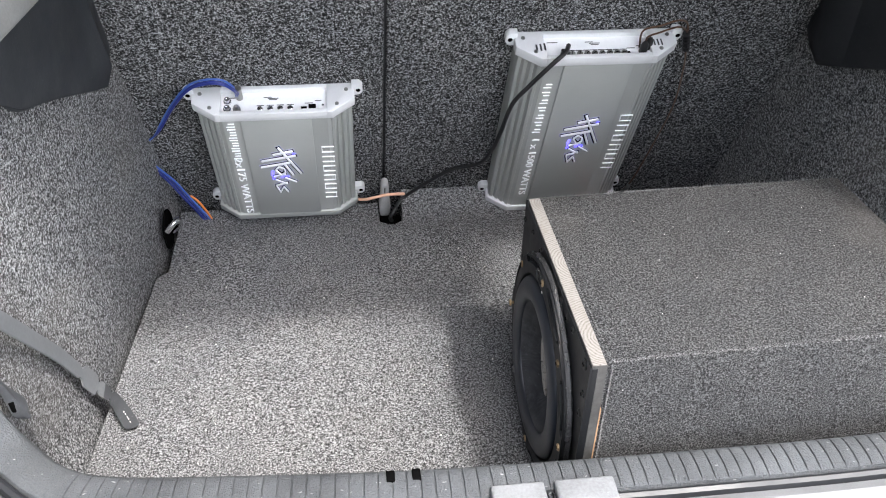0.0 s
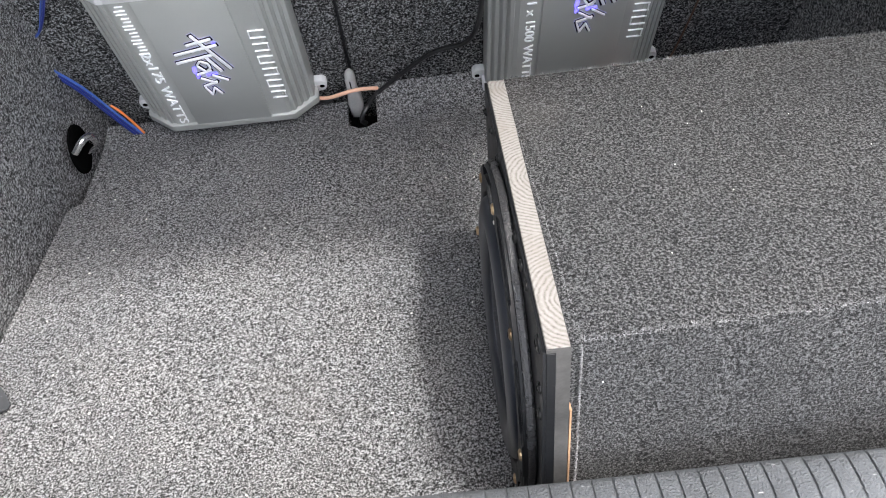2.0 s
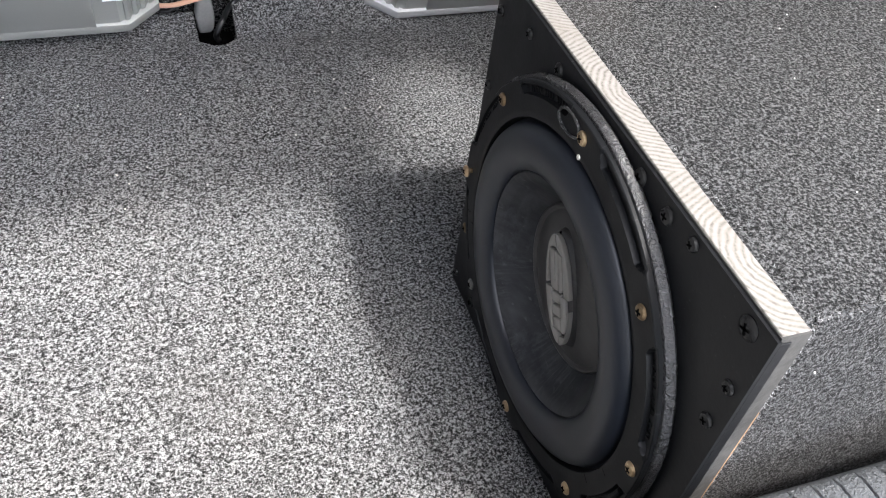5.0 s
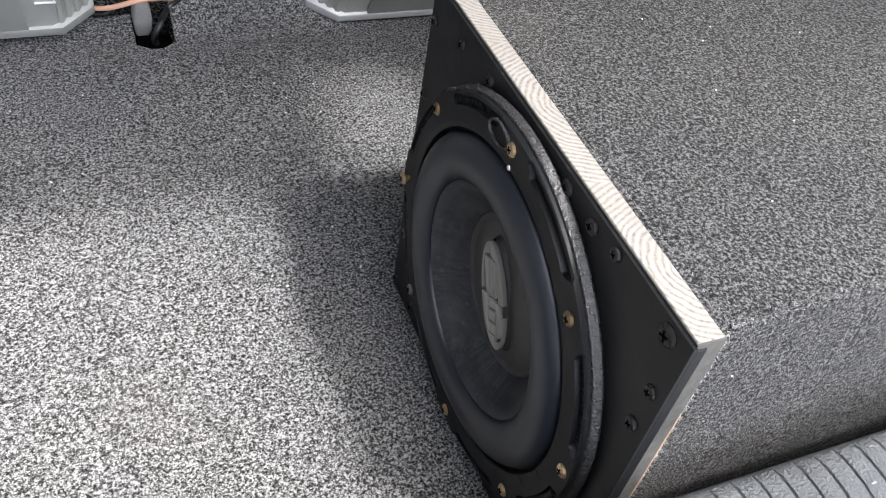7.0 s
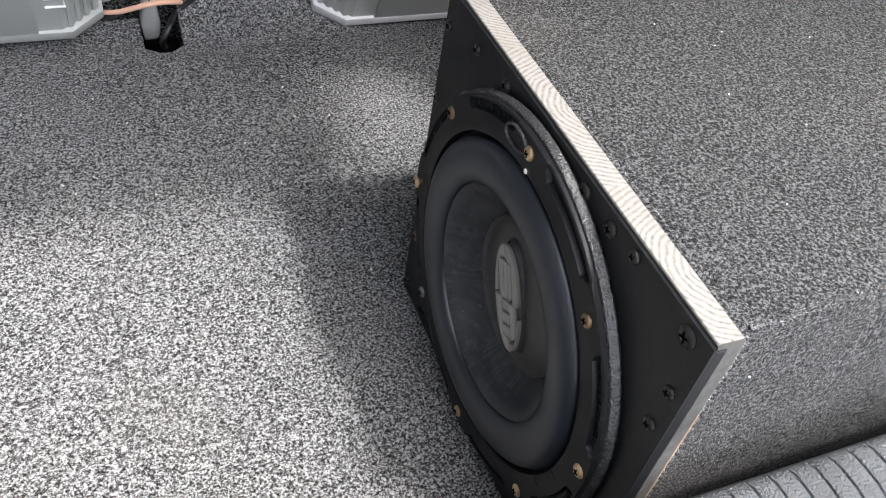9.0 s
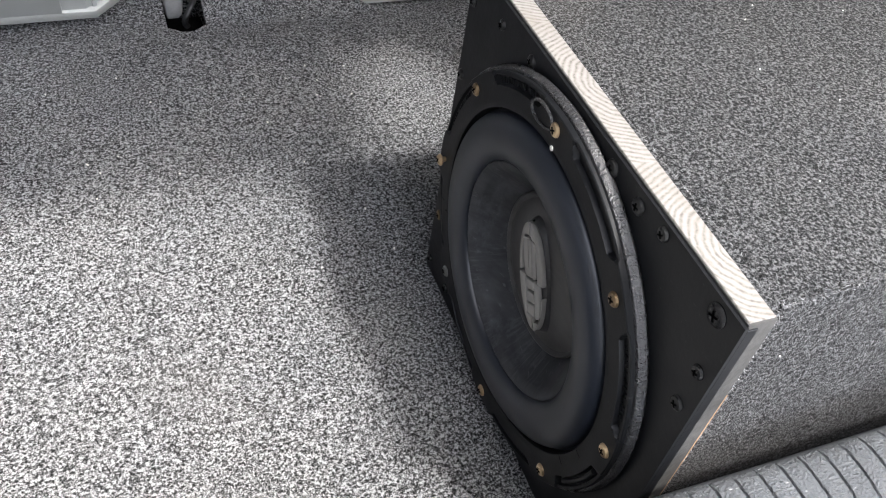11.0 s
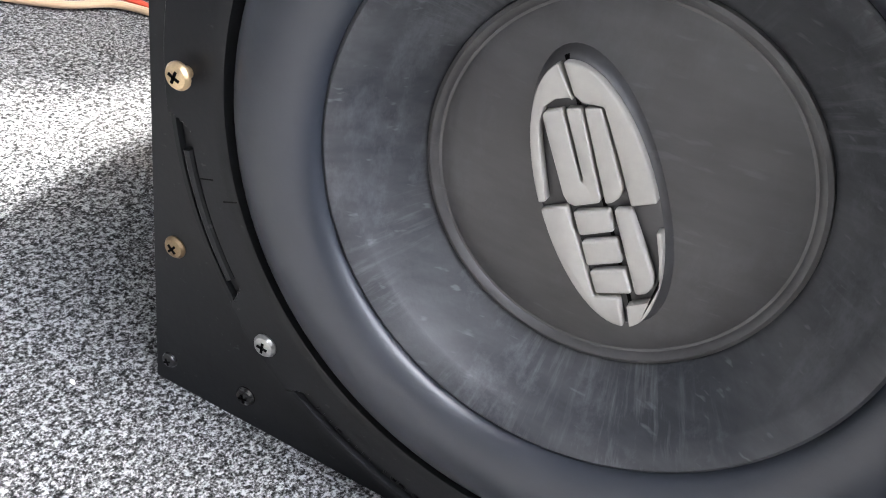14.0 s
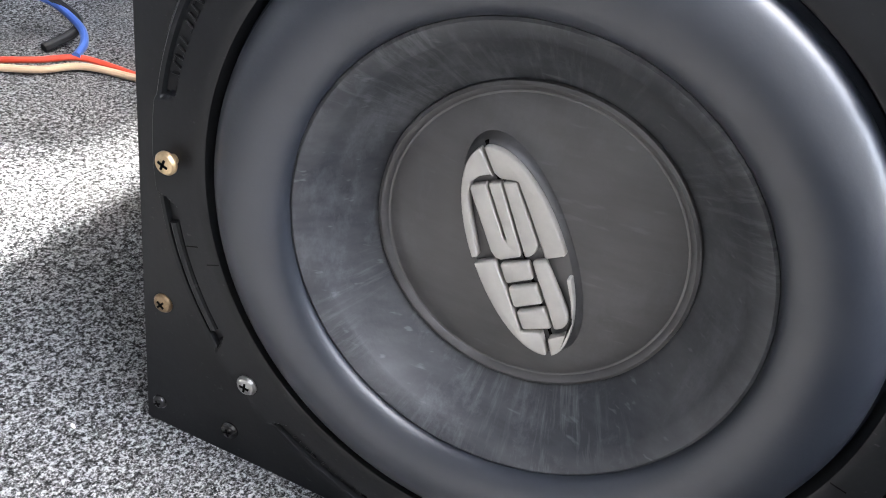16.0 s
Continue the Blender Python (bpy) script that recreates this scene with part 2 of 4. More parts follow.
def prism(outline, z0, z1, bevel=0.0, seg=2, bm=None, m=None, holes=()):
    """An outline in x, y drawn out from z0 to z1."""
    tmp = bmesh.new()
    low = [tmp.verts.new((x, y, z0)) for x, y in outline]
    face = tmp.faces.new(low)
    top = bmesh.ops.extrude_face_region(tmp, geom=[face])
    bmesh.ops.translate(tmp, verts=[g for g in top["geom"] if isinstance(g, bmesh.types.BMVert)], vec=(0, 0, z1 - z0))
    bmesh.ops.recalc_face_normals(tmp, faces=tmp.faces[:])
    if bevel:
        bmesh.ops.bevel(tmp, geom=tmp.edges[:], offset=bevel, segments=seg, affect="EDGES", profile=0.5)
    if m is not None:
        tmp.transform(m)
    return join(bm, tmp)


def lathe(profile, seg=96, bm=None, m=None, span=None):
    """A profile of (radius, height) turned about z; span: from and to, in degrees."""
    tmp = bmesh.new()
    full = span is None
    a0, a1 = (0, 360) if full else span
    count = seg if full else max(3, int(seg * (a1 - a0) / 360))
    rows = []
    for k in range(count if full else count + 1):
        a = radians(a0 + (a1 - a0) * k / count)
        rows.append([tmp.verts.new((r * math.cos(a), r * math.sin(a), h)) for r, h in profile])
    pairs = zip(rows, rows[1:] + rows[:1]) if full else zip(rows, rows[1:])
    for p, q in pairs:
        for i in range(len(profile) - 1):
            tmp.faces.new((p[i], q[i], q[i + 1], p[i + 1]))
    if not full:
        for row in (rows[0], rows[-1]):
            tmp.faces.new(row)
    bmesh.ops.remove_doubles(tmp, verts=tmp.verts[:], dist=1e-6)
    if m is not None:
        tmp.transform(m)
    return join(bm, tmp)


def spline(points, steps=10):
    """A smooth line through the points."""
    p = [Vector(q) for q in points]
    p = [p[0] * 2 - p[1]] + p + [p[-1] * 2 - p[-2]]
    out = []
    for i in range(1, len(p) - 2):
        for k in range(steps):
            t = k / steps
            a, b, c, d = p[i - 1], p[i], p[i + 1], p[i + 2]
            out.append(0.5 * (2 * b + (c - a) * t + (2 * a - 5 * b + 4 * c - d) * t * t + (3 * b - a - 3 * c + d) * t**3))
    return out + [p[-2]]


def tube(points, r, steps=10, sides=10, bm=None, flat=1.0):
    """A round cable through the points."""
    line = spline(points, steps)
    tmp = bmesh.new()
    rings, side = [], Vector((0.3, 0.2, 0.9))
    for i, p in enumerate(line):
        way = (line[min(i + 1, len(line) - 1)] - line[max(i - 1, 0)]).normalized()
        side = (side - way * side.dot(way)).normalized()
        up = way.cross(side)
        rings.append([tmp.verts.new(p + side * r * math.cos(a) + up * r * flat * math.sin(a)) for a in [2 * math.pi * k / sides for k in range(sides)]])
    for a, b in zip(rings, rings[1:]):
        for k in range(sides):
            tmp.faces.new((a[k], a[(k + 1) % sides], b[(k + 1) % sides], b[k]))
    tmp.faces.new(rings[0])
    tmp.faces.new(rings[-1])
    return join(bm, tmp)


def sheet(rows, thick=0.0, bm=None):
    """A skin through rows of points, given thickness along its normals."""
    tmp = bmesh.new()
    vs = [[tmp.verts.new(p) for p in row] for row in rows]
    for a, b in zip(vs, vs[1:]):
        for k in range(len(a) - 1):
            tmp.faces.new((a[k], a[k + 1], b[k + 1], b[k]))
    if thick:
        bmesh.ops.recalc_face_normals(tmp, faces=tmp.faces[:])
        bmesh.ops.solidify(tmp, geom=tmp.faces[:], thickness=thick)
    return join(bm, tmp)


def writing(text, size, depth):
    """Raised lettering in the built-in font, centred on its origin."""
    cu = bpy.data.curves.new("writing", "FONT")
    cu.body, cu.size, cu.extrude, cu.align_x, cu.align_y = text, size, depth, "CENTER", "CENTER"
    ob = new("writing", cu)
    bpy.context.view_layer.update()
    me = bpy.data.meshes.new_from_object(ob.evaluated_get(bpy.context.evaluated_depsgraph_get()))
    bm = bmesh.new()
    bm.from_mesh(me)
    bpy.data.objects.remove(ob)
    bpy.data.meshes.remove(me)
    bpy.data.curves.remove(cu)
    return bm


def holed(y0, y1, z0, z1, x0, x1, yc, zc, r, n=96):
    """An upright board between x0 and x1 with a round hole through it."""
    bm = bmesh.new()
    corners = [math.atan2(z - zc, y - yc) for y in (y0, y1) for z in (z0, z1)]
    angles = sorted([2 * math.pi * k / n - math.pi for k in range(n)] + corners)
    rings = []
    for x in (x0, x1):
        inner, outer = [], []
        for a in angles:
            c, s = math.cos(a), math.sin(a)
            far = min(((y1 - yc) / c if c > 1e-9 else (y0 - yc) / c if c < -1e-9 else 9), ((z1 - zc) / s if s > 1e-9 else (z0 - zc) / s if s < -1e-9 else 9))
            inner.append(bm.verts.new((x, yc + r * c, zc + r * s)))
            outer.append(bm.verts.new((x, yc + far * c, zc + far * s)))
        rings.append((inner, outer))
    (i0, o0), (i1, o1) = rings
    for k in range(len(angles)):
        j = (k + 1) % len(angles)
        for a, b in ((i0, o0), (o1, i1), (i1, i0), (o0, o1)):
            bm.faces.new((a[k], a[j], b[j], b[k]))
    return bm


# ---- structure ----
LEAN_Y, LEAN_Z = 0.410, 0.912          # the seat backs lean towards the tailgate
SEAT = Matrix(((1, 0, 0, 0), (0, -LEAN_Y, -LEAN_Z, 1.483), (0, LEAN_Z, -LEAN_Y, 0), (0, 0, 0, 1)))


def left_x(y, z):
    """The left lining: nearly upright, swelling a little over the wheel arch."""
    swell = 0.010 * math.exp(-((y - 1.12) / 0.16) ** 2 - ((z - 0.14) / 0.16) ** 2)
    foot = 0.030 * max(0.0, 1 - z / 0.07) ** 2 * max(0.0, min(1.0, (1.02 - y) / 0.25))
    return -0.243 + 0.105 * (y - 1.13) + swell + foot - 0.03 * max(0.0, z - 0.30)


def right_x(y, z):
    return 0.582 - left_x(y, z)


# loose floor panel, cut round the tie-down recess and the release lever
floor_rows = []
for k in range(60):
    y = 0.700 + (1.462 - 0.700) * k / 59
    if y < 1.292:
        xl = -0.258 + 0.038 * (y - 0.70) / 0.592
    else:
        xl = -0.204
    row = []
    for j in range(80):
        x = xl + (0.800 - xl) * j / 79
        if y > 1.398 and 0.1505 < x < 0.192:
            x = 0.150 if x < 0.171 else 0.1925
        lift = 0.008 * max(0.0, min(1.0, (x + 0.20) / 0.10)) * max(0.0, min(1.0, (1.43 - y) / 0.06)) + (0.036 if 0.185 < x < 0.40 else 0.010) * max(0.0, (y - 1.405) / 0.057) ** 1.6
        row.append((x, y, lift + 0.0012 * noise.noise(Vector((x * 9, y * 9, 0.0)))))
    floor_rows.append(row)
bm = bmesh.new()
grid = [[bm.verts.new(p) for p in row] for row in floor_rows]
for a, b in zip(grid, grid[1:]):
    for k in range(len(a) - 1):
        if a[k].co.y > 1.397 and a[k].co.x < 0.171 < a[k + 1].co.x:
            continue
        bm.faces.new((a[k], a[k + 1], b[k + 1], b[k]))
bmesh.ops.dissolve_degenerate(bm, dist=1e-6, edges=bm.edges[:])
bmesh.ops.recalc_face_normals(bm, faces=bm.faces[:])
if sum(f.normal.z for f in bm.faces) < 0:
    bmesh.ops.reverse_faces(bm, faces=bm.faces[:])
bmesh.ops.solidify(bm, geom=bm.faces[:], thickness=0.012)
tagged(part("floor", bm, CARPET_FLOOR), "grey speckled carpet boot floor panel with lint and dust", "floor", kind="structure")
tagged(part("floor_base", solid(-0.42, 1.00, 0.66, 1.62, -0.08, -0.05), CARPET_SEAT), "dark felt base under the boot floor panel", "floor", kind="structure")

def lining(name, side, back, label):
    """A side lining with its thickness behind the visible skin."""
    ys = [0.66 + 0.84 * k / 48 for k in range(49)]
    zs = [-0.05 + 0.67 * j / 36 for j in range(37)]
    bm = bmesh.new()
    skins = [[[bm.verts.new((side(y, z) + off, y, z)) for y in ys] for z in zs] for off in (0.0, back)]
    for rows in skins:
        for a, b in zip(rows, rows[1:]):
            for k in range(48):
                bm.faces.new((a[k], a[k + 1], b[k + 1], b[k]))
    for a, b in ((0, 0), (36, 36)):
        for k in range(48):
            bm.faces.new((skins[0][a][k], skins[0][a][k + 1], skins[1][b][k + 1], skins[1][b][k]))
    for k in (0, 48):
        for a in range(36):
            bm.faces.new((skins[0][a][k], skins[0][a + 1][k], skins[1][a + 1][k], skins[1][a][k]))
    return tagged(part(name, bm, CARPET_SIDE), label, "side lining", kind="structure")


lining("wall_left", left_x, -0.02, "grey speckled carpet lining over the wheel arch")
lining("wall_right", right_x, 0.02, "dark grey carpet lining in the shade beside the box")


def seat_panel(name, u0, u1, label):
    """One half of the folding seat back, carpeted on its boot side."""
    bm = solid(u0, u1, -0.06, 0.66, -0.06, 0.0, 0.007, 3, m=SEAT)
    return tagged(part(name, bm, CARPET_SEAT), label, "seat back", kind="structure")


seat_panel("wall_seat_left", -0.300, 0.1593, "narrow folding seat back covered in dark grey felt")
seat_panel("wall_seat_right", 0.1632, 0.900, "wide folding seat back covered in dark grey felt")
tagged(part("wall_seat_gap", solid(0.1594, 0.1631, -0.06, 0.66, -0.045, -0.009, 0.0, m=SEAT), BLACK), "black recessed strip in the gap between the seat backs", "seat gap", kind="structure")
bm = solid(0.1435, 0.1460, 0.05, 0.66, -0.002, 0.0012, 0.0008, 2, m=SEAT)
bm = solid(0.1745, 0.1765, 0.05, 0.66, -0.002, 0.0010, 0.0008, 2, m=SEAT, bm=bm)
tagged(part("trim_seat_piping", bm, CARPET_SEAT), "thin sewn piping along the seat back edge", "piping", kind="structure")

# unseen stand-in car shell, added to shade the boot: roof, sides and floor pan, open at the tailgate
RZ = 0.96
# Roof edge stepped to cast the floor's shade line and let one sun patch through.
outline = [(-0.559, 0.685), (0.585, 0.685), (0.615, 0.860), (0.810, 0.850), (0.860, 0.740), (1.139, 0.720), (1.139, 2.9), (-0.559, 2.9)]
tagged(part("ceiling_sun_mask", prism(outline, RZ, RZ + 0.04), HEADLINER), "unseen grey roof plate, its edge cut to shape the sunlight", "roof", kind="structure")
# Sides left without windows so that no light comes in across the boot.
tagged(part("wall_shell_left", solid(-0.60, -0.56, 0.70, 3.6, -0.30, RZ - 0.001), PAINT), "unseen grey body side, closed up to keep side light out", "car body", kind="structure")
tagged(part("wall_shell_right", solid(1.14, 1.18, 0.72, 3.6, -0.30, RZ - 0.001), PAINT), "unseen grey body side, closed up to keep side light out", "car body", kind="structure")
# Extra panel out of view, added to darken the boot's right side.
tagged(part("wall_shade_right", solid(0.865, 0.930, 0.70, 1.75, 0.45, RZ - 0.001, 0.01), PAINT), "unseen panel added to shade the right of the boot", "car body", kind="structure")
# Made-up block above the view; keeps sky light off the right seat back.
tagged(part("wall_shade_upper", solid(0.650, 0.862, 0.900, 1.75, 0.620, RZ - 0.001, 0.02), HEADLINER), "unseen grey block added to keep sky light off the seat back", "pillar", kind="structure")
tagged(part("wall_bulkhead", solid(-0.555, 1.135, 3.30, 3.34, -0.30, 0.50), PAINT), "dark dashboard end of the cabin", "car body", kind="structure")
for x0, x1 in ((-0.555, -0.50), (1.08, 1.135)):
    tagged(part("wall_pillar", solid(x0, x1, 1.75, 1.83, 0.52, RZ - 0.001, 0.01), HEADLINER), "grey pillar trim between the side windows", "pillar", kind="structure")
tagged(part("floor_pan", solid(-0.555, 1.135, 0.50, 3.295, -0.34, -0.30), PAINT), "dark floor pan of the car", "car body", kind="structure")
# Added out of view; holds back the sky light from the left.
tagged(part("backdrop_sky_block", solid(-1.30, -1.10, -5.0, 3.6, -0.62, 2.6), SKYBLOCK), "unseen dark slab added to block the sky on the left", "wall", kind="structure")
# Ground out of view, kept pale to bounce light up into the boot.
bm = bmesh.new()
bmesh.ops.create_grid(bm, x_segments=2, y_segments=2, size=400)
bmesh.ops.translate(bm, verts=bm.verts[:], vec=(0, 0, -0.62))
tagged(part("ground", bm, GROUND), "unseen pale concrete ground, bouncing light into the boot", "ground", kind="structure")


# ---- boot sill ----
def sill_path():
    """Points along the sill's inner edge with the way out of the boot and the way up, from the left pillar to the right one."""
    keys = [
        ((-0.300, 0.800, 0.560), (-0.45, -0.89, 0.0), (0.89, -0.45, 0.0)),
        ((-0.285, 0.790, 0.420), (-0.45, -0.89, 0.0), (0.89, -0.45, 0.0)),
        ((-0.270, 0.782, 0.300), (-0.48, -0.88, 0.0), (0.85, -0.45, 0.2)),
        ((-0.254, 0.776, 0.225), (-0.52, -0.84, -0.1), (0.60, -0.30, 0.7)),
        ((-0.228, 0.757, 0.196), (-0.52, -0.85, 0.0), (0.12, -0.06, 1.0)),
        ((-0.196, 0.732, 0.190), (-0.45, -0.89, 0.0), (0, 0, 1)),
        ((-0.150, 0.714, 0.190), (-0.22, -0.97, 0.0), (0, 0, 1)),
        ((-0.060, 0.704, 0.190), (-0.08, -1.0, 0.0), (0, 0, 1)),
        ((0.120, 0.6915, 0.190), (-0.03, -1.0, 0.0), (0, 0, 1)),
        ((0.250, 0.6875, 0.190), (0, -1, 0), (0, 0, 1)),
        ((0.420, 0.6860, 0.190), (0.02, -1, 0), (0, 0, 1)),
        ((0.620, 0.6880, 0.190), (0.05, -1, 0), (0, 0, 1)),
        ((0.760, 0.7000, 0.192), (0.25, -0.96, 0), (0, 0, 1)),
        ((0.820, 0.7300, 0.215), (0.5, -0.86, 0), (-0.5, -0.2, 0.8)),
        ((0.850, 0.7600, 0.330), (0.5, -0.86, 0), (-0.86, -0.5, 0)),
        ((0.870, 0.7900, 0.560), (0.5, -0.86, 0), (-0.86, -0.5, 0)),
    ]
    cols = [spline([k[i] for k in keys], 40) for i in range(3)]
    path, far = [], 0.0
    for i, (p, o, n) in enumerate(zip(*cols)):
        if i:
            far += (p - cols[0][i - 1]).length
        path.append((far, p, o.normalized(), n.normalized()))
    return path


def swept(profile, path, dent=None):
    """Draws the profile of (out, up) along the path; dent(s, far) lowers it."""
    rows = []
    for far, p, o, n in path:
        rows.append([p + o * s + n * (h - (dent(s, far) if dent else 0.0)) for s, h in profile])
    return sheet(rows)


PATH_SILL = sill_path()
STEP = 0.0136


def resampled(path, marks):
    out, i = [], 0
    for m in marks:
        while i < len(path) - 2 and path[i + 1][0] < m:
            i += 1
        a, b = path[i], path[i + 1]
        t = (m - a[0]) / max(1e-9, b[0] - a[0])
        out.append((m, a[1].lerp(b[1], t), a[2].lerp(b[2], t).normalized(), a[3].lerp(b[3], t).normalized()))
    return out


marks, m0 = [], 0.0
while m0 < PATH_SILL[-1][0] - STEP:
    marks += [m0, m0 + 0.0005, m0 + 0.0011, m0 + 0.0017, m0 + 0.0050, m0 + 0.0085, m0 + 0.0112]
    m0 += STEP
fine_path = resampled(PATH_SILL, marks)
RIB_FROM = next(far for far, p, _, _ in PATH_SILL if p.x > -0.182)


def groove(s, far):
    if not 0.003 < s < 0.037 or not RIB_FROM < far < 1.42:
        return 0.0
    k = far % STEP
    return 0.0016 if 0.0004 < k < 0.0013 else -0.0006 * math.sin(math.pi * k / STEP)


sill = thing("sill", "dark grey ribbed plastic boot sill, scuffed along its edge", "boot sill", kind="structure")
profile = [(-0.012, -0.26), (-0.008, -0.10), (-0.006, -0.03), (-0.003, -0.010), (0.001, -0.003), (0.006, 0.0), (0.014, 0.0008), (0.024, 0.0008), (0.034, -0.001), (0.0385, -0.0035), (0.040, -0.009)]
part("ribbed_cover", swept(profile, fine_path, groove), SILL, sill)
part("seal_lip", swept([(0.040, -0.010), (0.0415, -0.006), (0.045, -0.004), (0.049, -0.006), (0.051, -0.012)], PATH_SILL), BLACK, sill, "black rubber seal lip")
bumper = thing("rear_bumper", "light grey painted bumper edge outside the sill", "bumper", kind="structure")
part("painted_edge", swept([(0.0505, -0.016), (0.054, -0.007), (0.064, -0.004), (0.078, -0.008), (0.094, -0.018), (0.098, -0.026)], PATH_SILL), LIP, bumper)
part("bumper_top", swept([(0.0985, -0.024), (0.104, -0.020), (0.150, -0.030), (0.190, -0.06), (0.205, -0.14), (0.200, -0.40)], PATH_SILL), LIP, bumper)
slots = thing("sill_slots", "two dark square clip holes in the ribbed sill", "clip holes", kind="structure")
for x in (0.121, 0.146):
    part("slot", solid(x - 0.0042, x + 0.0042, 0.674, 0.687, 0.186, 0.1925, 0.0008), HOLE, slots)

# latch cover in the middle of the sill
latch = thing("latch_cover", "grey plastic tailgate latch cover with a dark slot", "latch cover")
for x0, x1 in ((0.214, 0.2660), (0.2760, 0.334)):
    part("cover_half", solid(x0, x1, 0.585, 0.6565, 0.172, 0.1965, 0.003, 3), LATCH, latch)
part("striker_slot", solid(0.2655, 0.2765, 0.588, 0.653, 0.172, 0.188, 0.001), BLACK, latch)
part("striker", tube([(0.2708, 0.596, 0.180), (0.2708, 0.600, 0.193), (0.2708, 0.640, 0.193), (0.2708, 0.645, 0.180)], 0.003), CHROME, latch)


# ---- subwoofer box ----
YC, ZC, FACE, TOP = 0.8570, 0.1530, 0.313, 0.2935
box = thing("subwoofer_box", "charcoal felt-covered wooden box standing on the boot floor", "subwoofer box")
turned = pose(0.3318, 0.860, 0, 0, 0, 1.9)
part("cabinet", solid(0, 0.405, -0.1500, 0.1500, 0.0085, TOP - 0.001, 0.0042, 3, m=turned), CARPET_BOX, box)
part("core_layer", holed(0.7062, 1.0035, 0.0088, TOP - 0.060, 0.3304, 0.3317, YC, ZC, 0.1165), RAW, box, "raw orange board core")
bm = holed(0.7055, 1.0040, 0.0085, TOP, FACE + 0.0020, 0.3298, YC, ZC, 0.1165)
board = part("baffle_board", bm, EDGE, box, "weathered grey board edge")
part("painted_face", holed(0.7047, 1.0048, 0.0085, TOP - 0.0012, FACE, FACE + 0.0021, YC, ZC, 0.1160), BAFFLE, box, "black painted front face")
part("painted_edge", solid(FACE + 0.0022, FACE + 0.0078, 0.7048, 0.7056, 0.0090, TOP - 0.0030, 0.0002, 1), BAFFLE, box, "black paint run over onto the board edge")
part("felt_wrap", solid(0.3299, 0.3395, 0.7125, 0.9900, 0.0090, TOP - 0.0020, 0.0020, 2), CARPET_BOX, box, "felt folded against the board")
part("bare_top_edge", solid(FACE + 0.0024, 0.3294, 0.7065, 1.0036, TOP - 0.0006, TOP + 0.0008, 0.0004, 1), WOOD, box, "bare pale end grain")

OUT = Matrix(((0, 0, -1, FACE), (-1, 0, 0, YC), (0, 1, 0, ZC), (0, 0, 0, 1)))  # x: towards the tailgate, y: up, z: out of the baffle


def cross_screw(a, b, n, r, mat, parent, turn=0.0, label=""):
    """A round cross-head screw at (a, b) on the baffle, proud by n."""
    at = OUT @ pose(a, b, n, 0, 0, turn)
    bm = lathe([(r * 0.4, -0.009), (r * 0.45, -0.0025), (r, -0.0005), (r, 0.0004), (r * 0.82, 0.0014), (r * 0.40, 0.0019), (0.0, 0.0020)], 20, m=at)
    head = part("screw", bm, mat, parent, label)
    bm = None
    for q in (0, 90):
        bm = solid(-r * 0.46, r * 0.46, -r * 0.10, r * 0.10, 0.0010, 0.00225, m=at @ pose(0, 0, 0, 0, 0, q), bm=bm)
    part("cross_slot", bm, HOLE, head)
    return head


random.seed(4)
for y, z, r in ((0.720, 0.2835, 0.0062), (0.7135, 0.250, 0.0040), (0.7145, 0.2225, 0.0042), (0.816, 0.2840, 0.0048), (0.789, 0.2830, 0.0048), (0.767, 0.2860, 0.0040),
                (0.913, 0.2805, 0.0042), (0.955, 0.2780, 0.0036), (0.9985, 0.2680, 0.0040), (0.9990, 0.211, 0.0038), (0.9950, 0.076, 0.0044), (0.9980, 0.0205, 0.0034), (0.9615, 0.0225, 0.0042),
                (0.7145, 0.090, 0.0042), (0.718, 0.020, 0.0044)):
    cross_screw(YC - y, z - ZC, 0.0002, r, DULLBRASS if (y, z) == (0.9950, 0.076) else DARKSCREW, box, random.uniform(0, 90))

random.seed(21)
bm = bmesh.new()
for _ in range(4600):
    k = random.random()
    if k < 0.45:
        base, out = Vector((random.uniform(0.0, 0.40), -0.1495 + random.uniform(0, 0.004), TOP - 0.0015)), Vector((0, -0.6, 0.8))
    elif k < 0.65:
        base, out = Vector((random.uniform(0.0, 0.40), 0.1495, TOP - 0.002)), Vector((0, 0.6, 0.8))
    elif k < 0.95:
        base, out = Vector((0.0008, -0.1500 + random.uniform(0, 0.003), random.uniform(0.12, TOP - 0.004))), Vector((-0.5, -0.8, 0.1))
    else:
        base, out = Vector((0.0010, random.uniform(-0.147, 0.147), TOP - 0.0018)), Vector((-0.5, 0, 0.8))
    way = (out + Vector((random.gauss(0, 0.7), random.gauss(0, 0.7), random.gauss(0, 0.5)))).normalized() * random.uniform(0.0012, 0.0034)
    side = way.cross(Vector((random.gauss(0, 1), random.gauss(0, 1), random.gauss(0, 1)))).normalized() * 0.00022
    bm.faces.new([bm.verts.new(turned @ p) for p in (base - side, base + side, base + way)])
part("fringe", bm, CARPET_FRAY, box, "frayed felt fibres along the edges", smooth=False)

# ---- loudspeaker ----
driver = thing("subwoofer", "black ten-inch subwoofer screwed to the box, grey badge on its cap", "subwoofer", at=None)
GASKET = [(0.1270, 0.0003), (0.1352, 0.0006), (0.1362, 0.0022), (0.1358, 0.0050), (0.1346, 0.0066), (0.1328, 0.0071), (0.1290, 0.0068)]
part("basket_rim", lathe(GASKET, 128, m=OUT), RIM, driver, "pebbled black gasket round the frame")


